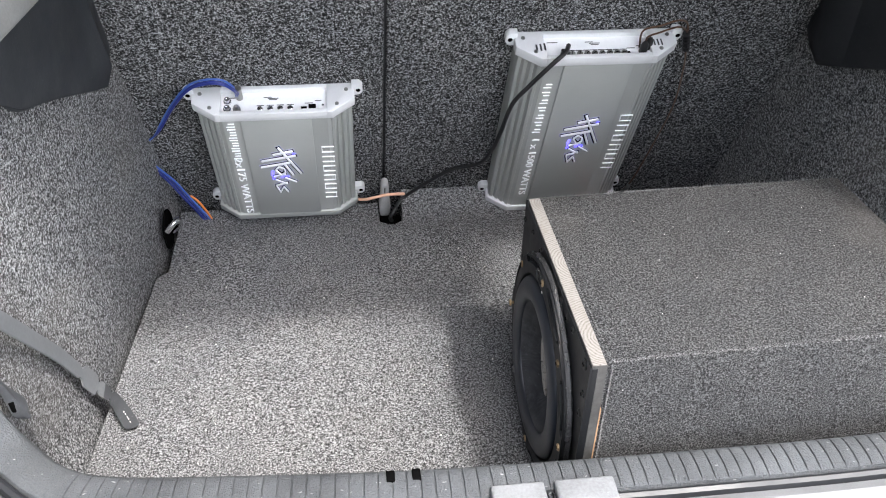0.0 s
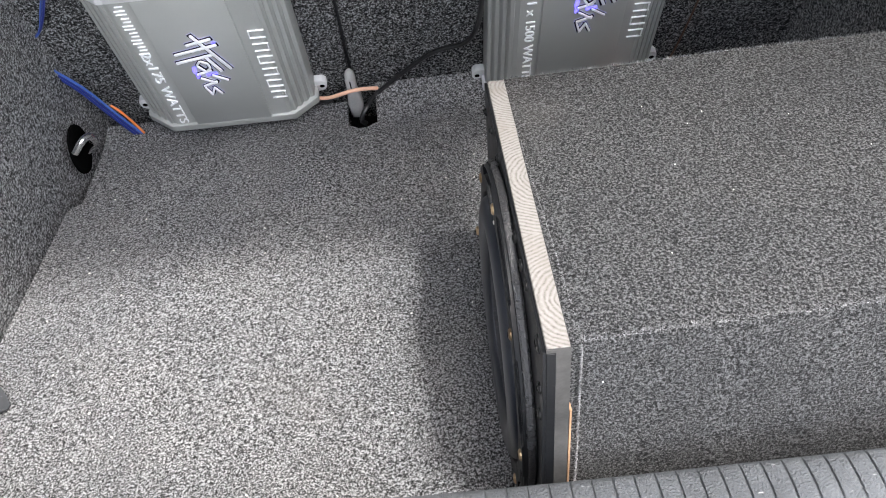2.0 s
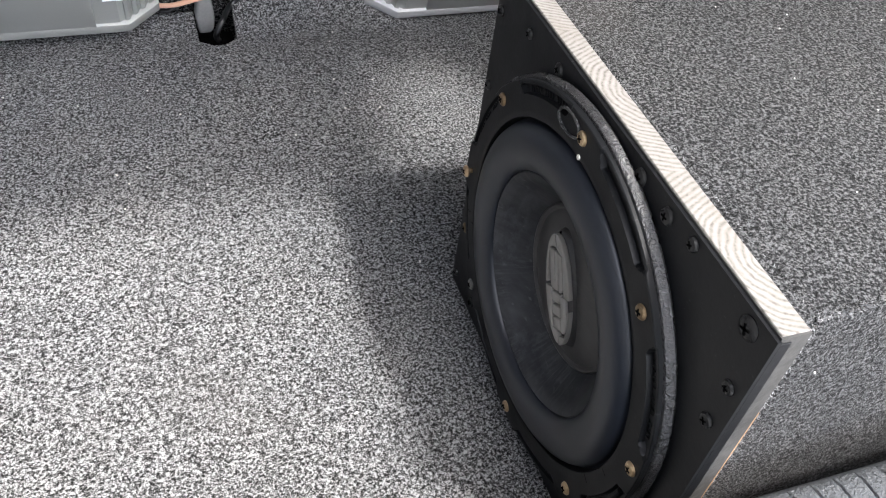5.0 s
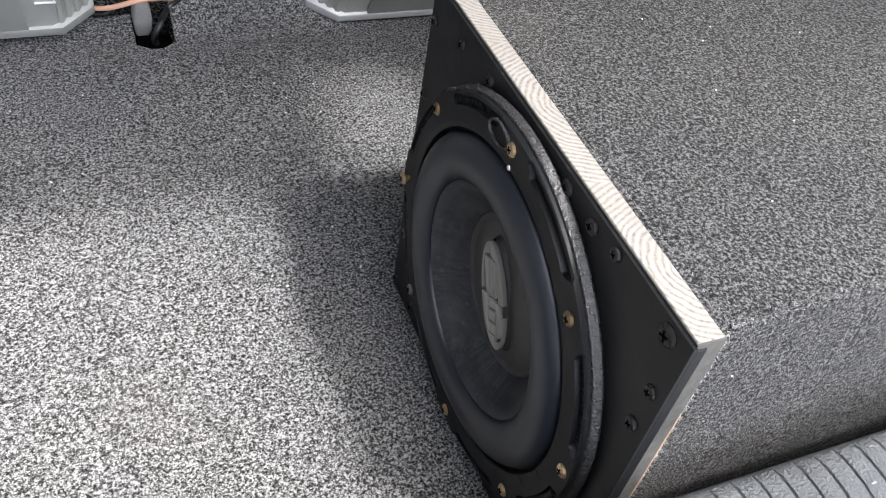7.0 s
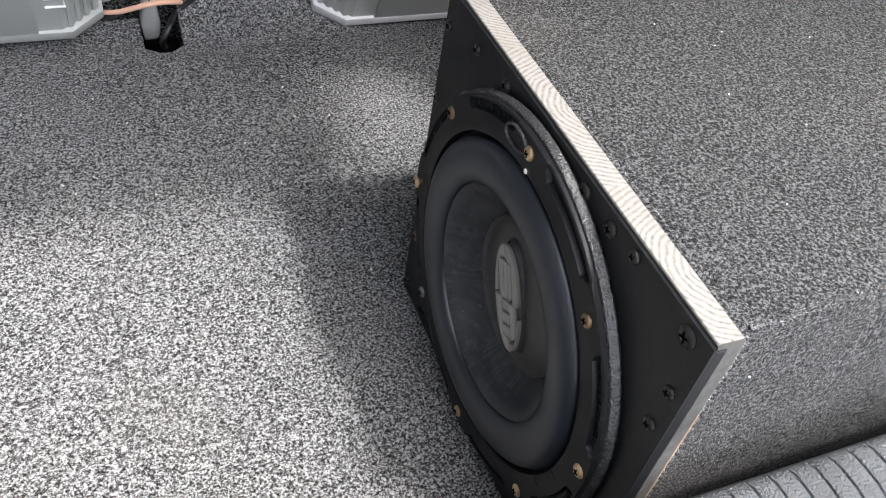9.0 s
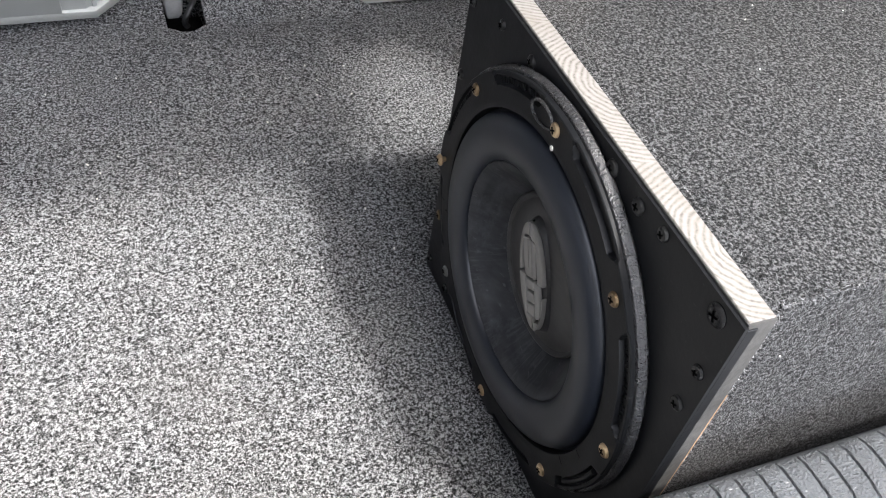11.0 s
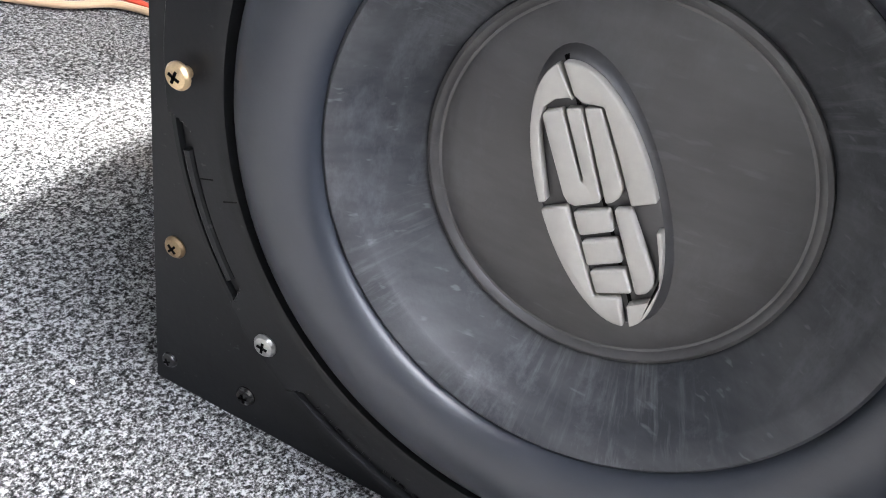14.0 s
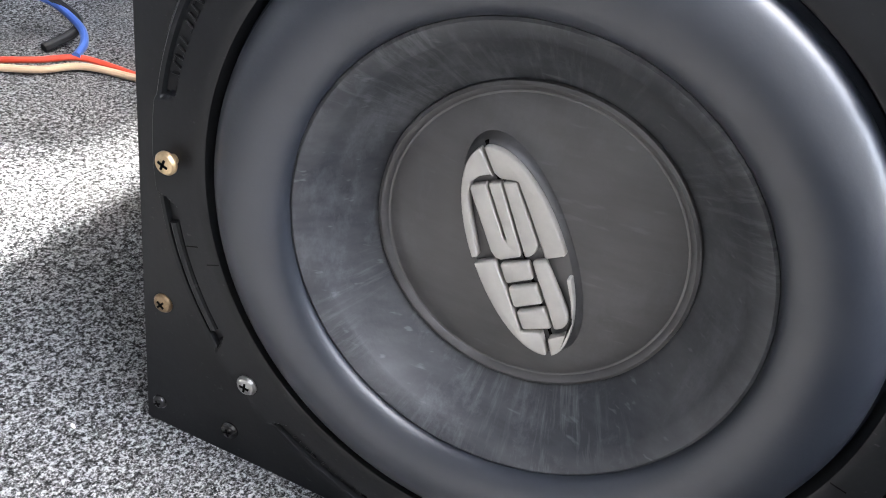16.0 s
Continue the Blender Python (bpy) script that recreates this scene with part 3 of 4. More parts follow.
def frame_height(r, a):
    """The moulded frame: a flat band, lobes round the screws and a sunk pocket with slanting ends between each two."""
    off = abs((a % 45.0) - 22.5)
    half = 14.8 - 2.6 * max(0.0, min(1.0, (0.1315 - r) / 0.0080))
    inside = max(0.0, min(1.0, (half - off) / 0.45))
    if r < 0.1240:
        return 0.0108
    if r < 0.1250:
        inside *= (r - 0.1240) / 0.0010
    floor = 0.0076 if r < 0.1300 else 0.0076 + 0.0020 * min(1.0, (r - 0.1300) / 0.0006)
    return 0.0108 + (floor - 0.0108) * inside


RADII = [0.1116, 0.1150, 0.1200, 0.1238, 0.1240, 0.1245, 0.1250, 0.1266, 0.1280, 0.1298, 0.1300, 0.1306, 0.1316, 0.1322]
bm = bmesh.new()
rows = []
for k in range(960):
    a = k * 0.375
    c, q = math.cos(radians(a)), math.sin(radians(a))
    line = [(0.1104, -0.0050), (0.1105, 0.0092), (0.1108, 0.0104)] + [(r, frame_height(r, a)) for r in RADII]
    line += [(0.1328, frame_height(0.1322, a) - 0.0006), (0.1329, 0.0064)]
    rows.append([bm.verts.new((r * c, r * q, h)) for r, h in line])
for p, q in zip(rows, rows[1:] + rows[:1]):
    for i in range(len(p) - 1):
        bm.faces.new((p[i], q[i], q[i + 1], p[i + 1]))
bm.transform(OUT)
flange = part("frame_ring", bm, FLANGE, driver, "satin black moulded frame")


def on_frame(r, a, h, turn=0.0):
    return OUT @ pose(r * math.cos(radians(a)), r * math.sin(radians(a)), h, 0, 0, a + turn)


# rounded bars that fill some pockets, unreadable raised marks in the others
for mid in (202.5, 337.5):
    arc = [(0.1256, 0.0070), (0.1258, 0.0096), (0.1265, 0.0104), (0.1282, 0.0106), (0.1293, 0.0099), (0.1297, 0.0070)]
    part("raised_bar", lathe(arc, 256, m=OUT, span=(mid - 9.5, mid + 11.0)), FLANGE, flange)
random.seed(5)
for mid in (22.5, 157.5, 247.5, 292.5, 112.5):
    for k in range(15):
        if k in (4, 9):
            continue
        at = on_frame(0.1271, mid - 9.8 + k * 1.4, 0.0076, random.choice((-16, 0, 14)))
        part("embossed_mark", solid(-0.0019, 0.0019, -0.00035, 0.00035, -0.0002, 0.0010, 0.0002, 1, m=at), FLANGE, flange)
        if k % 3 != 1:
            at = on_frame(0.1271 + random.choice((-0.0016, 0.0016)), mid - 9.2 + k * 1.4, 0.0076, 90)
            part("embossed_mark", solid(-0.0010, 0.0010, -0.0003, 0.0003, -0.0002, 0.0010, 0.0002, 1, m=at), FLANGE, flange)
for a in (197.0, 200.5, 331.0, 345.0):
    part("mould_line", solid(-0.0026, 0.0026, -0.0002, 0.0002, -0.0004, 0.0001, m=on_frame(0.1212 if a < 199 else 0.1140, a, 0.0108)), HOLE, flange)
loop = []
for k in range(25):
    w = radians(15 * k)
    loop.append(on_frame(0.1236 + 0.0062 * math.sin(w), 97.5 + 5.6 * math.cos(w), 0.0112) @ Vector((0, 0, 0)))
part("oval_lip", tube(loop, 0.0011, 2, 8), RIM, flange, "raised oval lip round a screw slot")
for k, (sx, sy) in enumerate(((0.1262, 0.0015), (0.0880, 0.0865), (0.0, 0.1240), (-0.0960, 0.0800), (-0.1232, -0.0022), (-0.0900, -0.0895), (0.0, -0.1248), (0.0882, -0.0882))):
    mat = STEEL if k == 5 else DULLBRASS if k in (1, 3) else BRASS
    label = {BRASS: "yellow zinc cross-head screw", STEEL: "dull steel screw", DULLBRASS: "tarnished zinc screw"}[mat]
    cross_screw(sx, sy, 0.0150 if k == 4 else 0.0110, 0.0044, mat, driver, 17 * k, label)
part("white_dot", lathe([(0.0017, 0), (0.0014, 0.0008), (0, 0.0010)], 12, m=OUT @ pose(0.0010, 0.1122, 0.0107)), LINT, driver, "small white paint dot")


def roll(r0, r1, h0, h1, peak, n=26):
    """A rubber roll between two radii, fuller towards its outer edge."""
    out = []
    for k in range(n + 1):
        t = k / n
        r = r0 + (r1 - r0) * (0.5 - 0.5 * math.cos(math.pi * t)) ** 1.12
        out.append((r, h0 + (h1 - h0) * t + peak * math.sin(math.pi * t) ** 0.9))
    return out


part("surround", lathe([(0.1101, 0.0030), (0.1096, 0.0050), (0.1084, 0.0056)] + roll(0.1078, 0.0778, 0.0062, 0.0084, 0.0090), 128, m=OUT), SURROUND, driver, "rounded matte black rubber surround")
prof = [(0.0782, 0.0080), (0.0776, 0.0091), (0.0766, 0.0095), (0.0754, 0.0089), (0.0712, 0.0052), (0.0704, 0.0042), (0.0692, 0.0022), (0.0640, -0.0030), (0.0590, -0.0086), (0.0556, -0.0120), (0.0545, -0.0130)]
part("cone", lathe(prof, 128, m=OUT), CONE, driver, "black pressed cone with faint scuffs")
dome = [(0.0550, -0.0128), (0.0546, -0.0110), (0.0534, -0.0105), (0.0523, -0.0110), (0.0514, -0.0122), (0.0506, -0.0124)]
for k in range(15):
    r = 0.0500 * (1 - k / 14)
    dome.append((r, -0.0122 + 0.0050 * (1 - (r / 0.0502) ** 2) ** 0.9))
cap = part("dust_cap", lathe(dome, 96, m=OUT), CAP, driver, "domed dark grey dust cap")

# badge: a leaning oval of grey blocks in a dark recess, standing proud of the cap
BADGE = OUT @ pose(0.0008, 0.0004, -0.0028, 0, 0, 29.5)


def oval(rx, ry, n=40, a0=0, a1=360):
    return [(rx * math.cos(radians(a0 + (a1 - a0) * k / n)), ry * math.sin(radians(a0 + (a1 - a0) * k / n))) for k in range(n + (a1 - a0 < 360))]


rows = []
for grow, h in ((0.0050, -0.0150), (0.0036, -0.0095), (0.0016, -0.0050), (0.0004, -0.0034), (-0.0002, -0.0030), (-0.0020, -0.0030), (-0.0100, -0.0030)):
    rows.append([(BADGE @ Vector((x - 0.0019, y, h))) for x, y in oval(0.0159 + grow, 0.0376 + grow, 64)])
bm = bmesh.new()
rings_ = [[bm.verts.new(p) for p in row] for row in rows]
for p, q in zip(rings_, rings_[1:]):
    for k in range(64):
        bm.faces.new((p[k], p[(k + 1) % 64], q[(k + 1) % 64], q[k]))
bm.faces.new(rings_[-1])
badge = part("badge_base", bm, CAP, driver, "raised dark oval badge base")
part("badge_seam", solid(-0.0005, 0.0005, -0.0370, 0.0384, -0.0090, -0.0027, m=BADGE @ pose(-0.0008, 0, 0, 0, 0, 1.0)), HOLE, badge, "thin dark seam")


def block(outline, bev=0.0007, high=0.0):
    outline = [(x / 1000, y / 1000) for x, y in outline]
    part("badge_block", prism(outline, -0.0031, 0.0004 + high, bev, 3, m=BADGE), LOGO, badge, "pale grey rubber badge block")


def rim(a0, a1, n=16):
    """The oval's outer edge between two angles, in millimetres."""
    return [(x * 1000 - 1.9, y * 1000) for x, y in oval(0.0159, 0.0374, n, a0, a1)]


block(rim(94, 177.5) + [(-15.6, 1.8), (-14.6, 9.0), (-13.2, 18.0), (-11.6, 24.0), (-9.4, 27.2), (-6.0, 28.6), (-2.2, 28.4), (-1.6, 27.4)], 0.0004)
block(rim(-3.5, 89) + [(-1.0, 28.6), (0.6, 26.4), (5.9, 24.4), (6.6, 12.0), (7.0, -2.3)], 0.0007)
block(rim(180.5, 267) + [(-2.2, -28.6), (-9.2, -27.6), (-9.6, -12.0), (-10.4, -0.3)], 0.0007)
block(rim(273, 344) + [(12.1, -10.2), (11.2, -18.0), (9.3, -26.0), (5.6, -30.2), (-0.4, -31.0)], 0.0002)
block([(-10.4, 3.0), (-10.6, 25.0), (-9.8, 26.0), (-4.9, 25.8), (-4.8, 6.4), (-4.2, 5.6), (-3.9, 6.4), (-3.9, 25.8), (0.1, 25.2), (-0.4, 0.6), (-1.2, -0.4), (-8.0, -0.5), (-9.6, 0.6)], 0.0005)
block([(0.9, 25.1), (5.2, 24.4), (6.0, 2.6), (4.6, 0.4), (2.2, -0.8), (0.5, -0.8)], 0.0006)
block([(-9.0, -2.0), (1.0, -2.6), (1.1, -8.9), (-8.8, -9.2)], 0.0009)
block([(-8.8, -10.8), (1.3, -11.0), (1.4, -18.0), (-8.9, -18.2)], 0.0009)
block([(-8.6, -19.8), (1.6, -19.8), (1.8, -27.4), (-8.4, -26.8)], 0.0009)
block([(2.2, -2.6), (6.8, -2.9), (8.8, -22.0), (8.2, -25.6), (5.6, -27.8), (2.6, -28.0)], 0.0010)


# ---- amplifiers ----
def amplifier(u0, v0, wide, long, watts, label):
    """A silver car amplifier lying on the seat back: ribbed heat sink, cast end frames, connector panel, badge and lettering."""
    at = SEAT @ pose(u0, v0, 0.002)
    amp = thing("amplifier", label, "amplifier", "amplifiers on the seat backs", at=at)
    high = 0.052
    big = long > 0.33
    # heat sink: fluted, sloping flanks and a flat face
    left = [(0.004, 0.0), (0.004, 0.022)]
    for k in range(4):
        s, h = 0.0045 + 0.0085 * k, 0.024 + 0.0066 * k
        left += [(s, h), (s + 0.0015, h + 0.0042), (s + 0.0058, h + 0.0058), (s + 0.0066, h + 0.0040)]
    left += [(0.0395, 0.0490), (0.0425, high - 0.001)]
    prof = left + [(wide - x, h) for x, h in reversed(left)]
    bm = bmesh.new()
    rows = [[bm.verts.new((x, y, h)) for x, h in prof] for y in (0.010, long - 0.010)]
    for k in range(len(prof) - 1):
        bm.faces.new((rows[0][k], rows[0][k + 1], rows[1][k + 1], rows[1][k]))
    for row in rows:
        bm.faces.new(row)
    bm.faces.new((rows[0][0], rows[1][0], rows[1][-1], rows[0][-1]))
    part("heat_sink", bm, SILVER, amp)
    part("cover_plate", solid(0.0700, wide - 0.0665, 0.006, long - 0.006, high - 0.004, high + 0.0024, 0.0006, 2), SILVER, amp, "flat brushed cover plate")

    # cast end frames with chamfered corners
    oct_ = [(0.0, 0.0), (0.0, 0.030), (0.034, high + 0.0028), (wide - 0.034, high + 0.0028), (wide, 0.030), (wide, 0.0)]
    stand = Matrix(((1, 0, 0, 0), (0, 0, 1, 0), (0, 1, 0, 0), (0, 0, 0, 1)))
    part("end_frame", prism(oct_, 0.0, 0.013, 0.0012, 2, m=stand), SILVER if not big else CAST, amp, "cast end frame")
    deep = 0.012
    for piece in ([(0.0, 0.0), (0.0, 0.030), (0.034, high + 0.0028), (0.042, high + 0.0028), (0.042, 0.0)],
                  [(wide - 0.042, 0.0), (wide - 0.042, high + 0.0028), (wide - 0.034, high + 0.0028), (wide, 0.030), (wide, 0.0)],
                  [(0.0419, high - 0.005), (0.0419, high + 0.0028), (wide - 0.0419, high + 0.0028), (wide - 0.0419, high - 0.005)],
                  [(0.0419, 0.0), (0.0419, 0.007), (wide - 0.0419, 0.007), (wide - 0.0419, 0.0)]):
        part("top_frame", prism(piece, long - 0.016, long, 0.0010, 2, m=stand), CAST, amp, "bright cast end frame")
    panel = part("connector_panel", solid(0.040, wide - 0.040, long - 0.015, long - deep + 0.004, 0.006, high - 0.004), PANEL, amp, "white connector panel with printed scales")
    face = Matrix(((1, 0, 0, 0), (0, 0, 1, long - deep + 0.004), (0, 1, 0, 0), (0, 0, 0, 1)))   # x along, y out from the seat, z up out of the panel
    knobs = [0.100 + 0.0148 * k for k in range(4)] if not big else [0.082 + 0.0112 * k for k in range(8)]
    for x in knobs:
        knob = part("knob", lathe([(0.0046, 0.0), (0.0044, 0.003), (0.0036, 0.0036), (0.0, 0.0034)], 16, m=face @ pose(x, 0.040, 0)), STEEL if big else CHROME, panel)
        part("knob_slot", solid(-0.0030, 0.0030, -0.0005, 0.0005, 0.0030, 0.0040, m=face @ pose(x, 0.040, 0, 0, 0, 30 + 900 * x)), HOLE, knob)
        part("scale_mark", solid(x - 0.0052, x + 0.0052, 0.0318, 0.0330, 0.0, 0.0004, m=face), PRINT, panel)
    part("switch", solid(0.160, 0.169, 0.0375, 0.0420, 0.0, 0.0016, 0.0004, 1, m=face), HOLE, panel)
    if not big:
        for x, y in ((0.052, 0.0400), (0.052, 0.0250), (0.066, 0.0400)):
            part("socket", lathe([(0.0058, 0), (0.0058, 0.0040), (0.0042, 0.0044), (0.0040, 0.0090), (0.0024, 0.0092), (0.0, 0.0060)], 16, m=face @ pose(x, y, 0)), CHROME if x < 0.06 else STEEL, panel, "round signal socket")
        part("remote_socket", solid(0.1715, 0.1825, 0.0335, 0.0445, 0.0, 0.0020, 0.0005, 1, m=face), HOLE, panel, "black square remote socket")
    else:
        part("remote_plug", solid(0.0645, 0.0760, 0.0370, 0.0460, 0.0, 0.0100, 0.0008, 1, m=face), CABLE, panel, "black plug")
        for x, z in ((0.188, 0.038), (0.197, 0.030)):
            part("terminal", lathe([(0.0060, 0), (0.0060, 0.010), (0.0050, 0.015), (0.0030, 0.019), (0.0, 0.0195)], 16, m=face @ pose(x, z, 0)), CABLE, panel, "black rubber terminal boot")
        for k in range(3):
            part("vent_slit", solid(0.028 + 0.006 * k, 0.0305 + 0.006 * k, 0.027 - 0.001 * k, 0.040 - 0.001 * k, 0.0075, 0.0088, m=face), PRINT, panel)
            part("vent_slit", solid(wide - 0.036 + 0.0055 * k, wide - 0.034 + 0.0055 * k, 0.022, 0.034, 0.0075, 0.0088, m=face), PRINT, panel)
    part("indicator", lathe([(0.0022, 0), (0.0018, 0.0016), (0, 0.002)], 12, m=face @ pose(wide - 0.048, 0.036, 0)), CHROME, panel)
    for k, (x, w, y) in enumerate(((0.105, 0.012, 0.016), (0.111, 0.016, 0.0185), (0.113, 0.012, 0.021), (0.048, 0.016, 0.0155), (wide - 0.060, 0.010, 0.026), (0.166, 0.012, 0.030))):
        part("printed_bar", solid(x, x + w, y, y + 0.0012, 0.0, 0.0004, m=face), PRINT, panel)
    for x, y in ((0.012, 0.013), (0.027, 0.040), (wide - 0.012, 0.013), (wide - 0.027, 0.040)):
        part("frame_screw", lathe([(0.0032, 0), (0.0030, 0.0012), (0.0012, 0.0016), (0.0009, 0.0006), (0, 0.0006)], 14, m=Matrix(((1, 0, 0, 0), (0, 0, 1, long), (0, 1, 0, 0), (0, 0, 0, 1))) @ pose(x, y, 0)), STEEL, amp)
    # mounting ears with slotted holes
    for x, y, sgn in ((0.0, long - 0.004, -1), (wide, long - 0.004, 1), (0.0, 0.012, -1), (wide, 0.012, 1)):
        o = [(x - sgn * 0.004, y - 0.012), (x + sgn * 0.009, y - 0.010), (x + sgn * 0.013, y - 0.004), (x + sgn * 0.013, y + 0.006), (x + sgn * 0.008, y + 0.012), (x - sgn * 0.004, y + 0.012)]
        if sgn < 0:
            o.reverse()
        ear = part("mounting_ear", prism(o, 0.0, 0.012, 0.0012, 2), CAST, amp)
        part("ear_hole", lathe([(0.0036, 0.0), (0.0036, 0.0004), (0.0, 0.0004)], 14, m=pose(x + sgn * 0.0062, y, 0.0119)), HOLE, ear)
    # lettering runs down the face
    down = pose(0, 0, 0, 0, 0, -90)
    t = writing(watts, 0.0185, 0.0008)
    t.transform(pose(0.0530 if not big else 0.0560, 0.095 if not big else 0.129, high) @ down @ Matrix.Diagonal((1.40 if not big else 1.22, 0.95, 1, 1)))
    part("lettering", t, LETTER, amp, "raised silver lettering")
    for k in range(7):
        y = (0.256 if not big else 0.336) - (0.0132 if not big else 0.0178) * k
        for n, dy in enumerate((-0.0040, 0.0030)):
            short = 0.003 * ((k + n) % 2)
            part("model_bar", solid(0.0470 + short, 0.0595, y + dy - 0.0006, y + dy + 0.0006, high - 0.001, high + 0.0009, 0.0002, 1), LETTER, amp)
    for k in range(6):
        y = long * 0.5 + (0.046 if not big else 0.055) - 0.0255 * k
        for dy in (-0.0075, 0.0060):
            part("name_bar", solid(wide - 0.0555, wide - 0.0355, y + dy, y + dy + 0.0014, high - 0.001, high + 0.0012, 0.0003, 1), LETTER, amp)
        part("name_bar", solid(wide - 0.0555 + 0.018 * (k % 2), wide - 0.0543 + 0.018 * (k % 2), y - 0.0060, y + 0.0064, high - 0.001, high + 0.0012, 0.0003, 1), LETTER, amp)
    # badge of slanting strokes, lit blue from behind
    cx, cy = wide * 0.5 - (0.002 if not big else -0.006), long * 0.5 + (-0.001 if not big else 0.008)
    strokes = ((0, 62, 31, -9), (-10, 44, 22, 52), (-29, 28, 26, 40), (-32, 12, 16, 22), (5, 22, 18, -12), (-9, 4, -3, 12), (-3, 12, 5, 6), (5, 6, 6, -4), (6, -4, -1, -10), (-1, -10, -9, 4), (-14, -14, 6, -8), (-12, -22, 6, -36), (4, -18, 22, -32), (-13, -40, 7, -32), (-12, -42, -7, -60), (-7, -60, -1, -46), (-1, -44, 6, -60))
    for x0, y0, x1, y1 in strokes:
        ln = math.hypot(x1 - x0, y1 - y0) / 1000
        thick = 1.0 if ln > 0.03 else 0.72
        at2 = pose(cx + (x0 + x1) / 2000, cy + (y0 + y1) / 2000, high + 0.0024, 0, 0, math.degrees(math.atan2(y1 - y0, x1 - x0)))
        part("badge_glow", solid(-ln / 2 - 0.0018, ln / 2 + 0.0022, -0.0048 * thick, 0.0038 * thick, -0.0003, 0.0003, m=at2), GLOW, amp, "pale blue backlit plate")
        part("badge_shadow", solid(-ln / 2 - 0.0010, ln / 2 + 0.0016, -0.0042 * thick, 0.0030 * thick, 0, 0.0014, 0.0004, 1, m=at2), HOLE, amp)
        part("badge_stroke", solid(-ln / 2, ln / 2, -0.0016 * thick, 0.0020 * thick, 0, 0.0036, 0.0008, 2, m=at2), LETTER, amp, "chrome badge stroke")
    for x, y, ln, a in ((-0.015, -0.006, 0.012, 80), (-0.014, -0.018, 0.012, 85), (0.022, 0.040, 0.010, 70), (-0.004, 0.016, 0.014, 10), (0.004, -0.018, 0.014, 10)):
        part("badge_glow", solid(-ln / 2, ln / 2, -0.0022, 0.0022, 0, 0.0012, 0.0003, 1, m=pose(cx + x, cy + y, high + 0.0024, 0, 0, a)), LED, amp, "blue backlight")
    return amp


amplifier(-0.1275, 0.048, 0.241, 0.284, "2x175 WATTS", "short silver two-channel car amplifier on the seat back")
amplifier(0.3480, 0.033, 0.241, 0.397, "1 x 1500 WATTS", "long silver mono car amplifier on the seat back")


# ---- cables ----
def cable(name, points, r, mat, label, category="cable", steps=12):
    return tagged(part(name, tube(points, r, steps), mat), label, category)


cable("remote_cable", [(0.176, 1.440, -0.020), (0.170, 1.418, 0.004), (0.180, 1.425, 0.020), (0.196, 1.452, 0.024), (0.244, 1.440, 0.065), (0.282, 1.427, 0.094), (0.325, 1.411, 0.112), (0.341, 1.385, 0.150), (0.344, 1.330, 0.215), (0.346, 1.271, 0.291),
                       (0.364, 1.249, 0.330), (0.391, 1.237, 0.367), (0.410, 1.240, 0.384), (0.4185, 1.256, 0.388)], 0.0034, CABLE, "black remote cable from the floor hole to the long amplifier")
for n, (dx, dz, mat) in enumerate(((0.0, 0.0, BLUE), (0.004, 0.004, PALEBLUE), (0.002, -0.003, BLUE))):
    cable("signal_cable", [(-0.058 - dx, 1.330, 0.292), (-0.058 - dx, 1.318, 0.304 + dz), (-0.062, 1.300, 0.319 + dz), (-0.075, 1.290, 0.333 + dz), (-0.098, 1.295, 0.332 + dz), (-0.127, 1.314, 0.315 + dz), (-0.160, 1.342, 0.274 + dz),
                           (-0.186, 1.366, 0.232 + dz), (-0.206, 1.384, 0.203), (-0.235, 1.400, 0.180)], 0.0016, mat, "blue signal cable looping from the short amplifier")
plug = thing("signal_plug", "grey metal signal plug in the short amplifier", "plug")
part("plug_body", tube([(-0.058, 1.3225, 0.309), (-0.058, 1.333, 0.288), (-0.058, 1.340, 0.276)], 0.0052, 6, 14), STEEL, plug)
for n, (dx, mat, lab) in enumerate(((0.0, BLUE, "blue"), (0.0055, PALEBLUE, "pale blue"), (-0.005, BLUE, "blue"))):
    cable("speaker_wire", [(-0.226 + dx, 1.395, 0.150), (-0.199 + dx, 1.412, 0.104), (-0.180 + dx, 1.428, 0.056 + (0.012 if mat is ORANGE else 0)), (-0.162 + dx, 1.436, 0.020), (-0.150 + dx, 1.452, -0.016)], 0.0017, mat, lab + " wire running down beside the short amplifier")
cable("speaker_wire", [(-0.176, 1.432, 0.062), (-0.166, 1.431, 0.052), (-0.156, 1.434, 0.032), (-0.146, 1.446, -0.004)], 0.0019, ORANGE, "orange wire beside the short amplifier")
cable("ground_wire", [(0.112, 1.445, 0.030), (0.130, 1.434, 0.036), (0.161, 1.4285, 0.046), (0.180, 1.434, 0.044), (0.197, 1.446, 0.036)], 0.0028, PINK, "copper-pink wire laid across the release lever")
cable("ground_wire", [(0.105, 1.452, 0.024), (0.122, 1.446, 0.022), (0.140, 1.452, 0.030), (0.152, 1.458, 0.022)], 0.0026, CABLE, "short dark wire from the short amplifier")
for n, (dz, mat) in enumerate(((0.0, BROWN), (0.010, BROWN))):
    cable("power_cable", [(0.543 - n * 0.010, 1.281, 0.372), (0.538 - n * 0.008, 1.268, 0.392 + dz), (0.552, 1.256, 0.404 + dz), (0.580, 1.266, 0.407 + dz), (0.602, 1.284, 0.394 + dz), (0.611, 1.296, 0.372), (0.628, 1.326, 0.318),
                          (0.642, 1.368, 0.232), (0.636, 1.407, 0.138), (0.622, 1.436, 0.052), (0.612, 1.450, 0.020)], 0.0014, mat, "brown power cable looping over the long amplifier")
ties = thing("cable_sleeve", "black corrugated sleeve round the power cables", "cable sleeve")
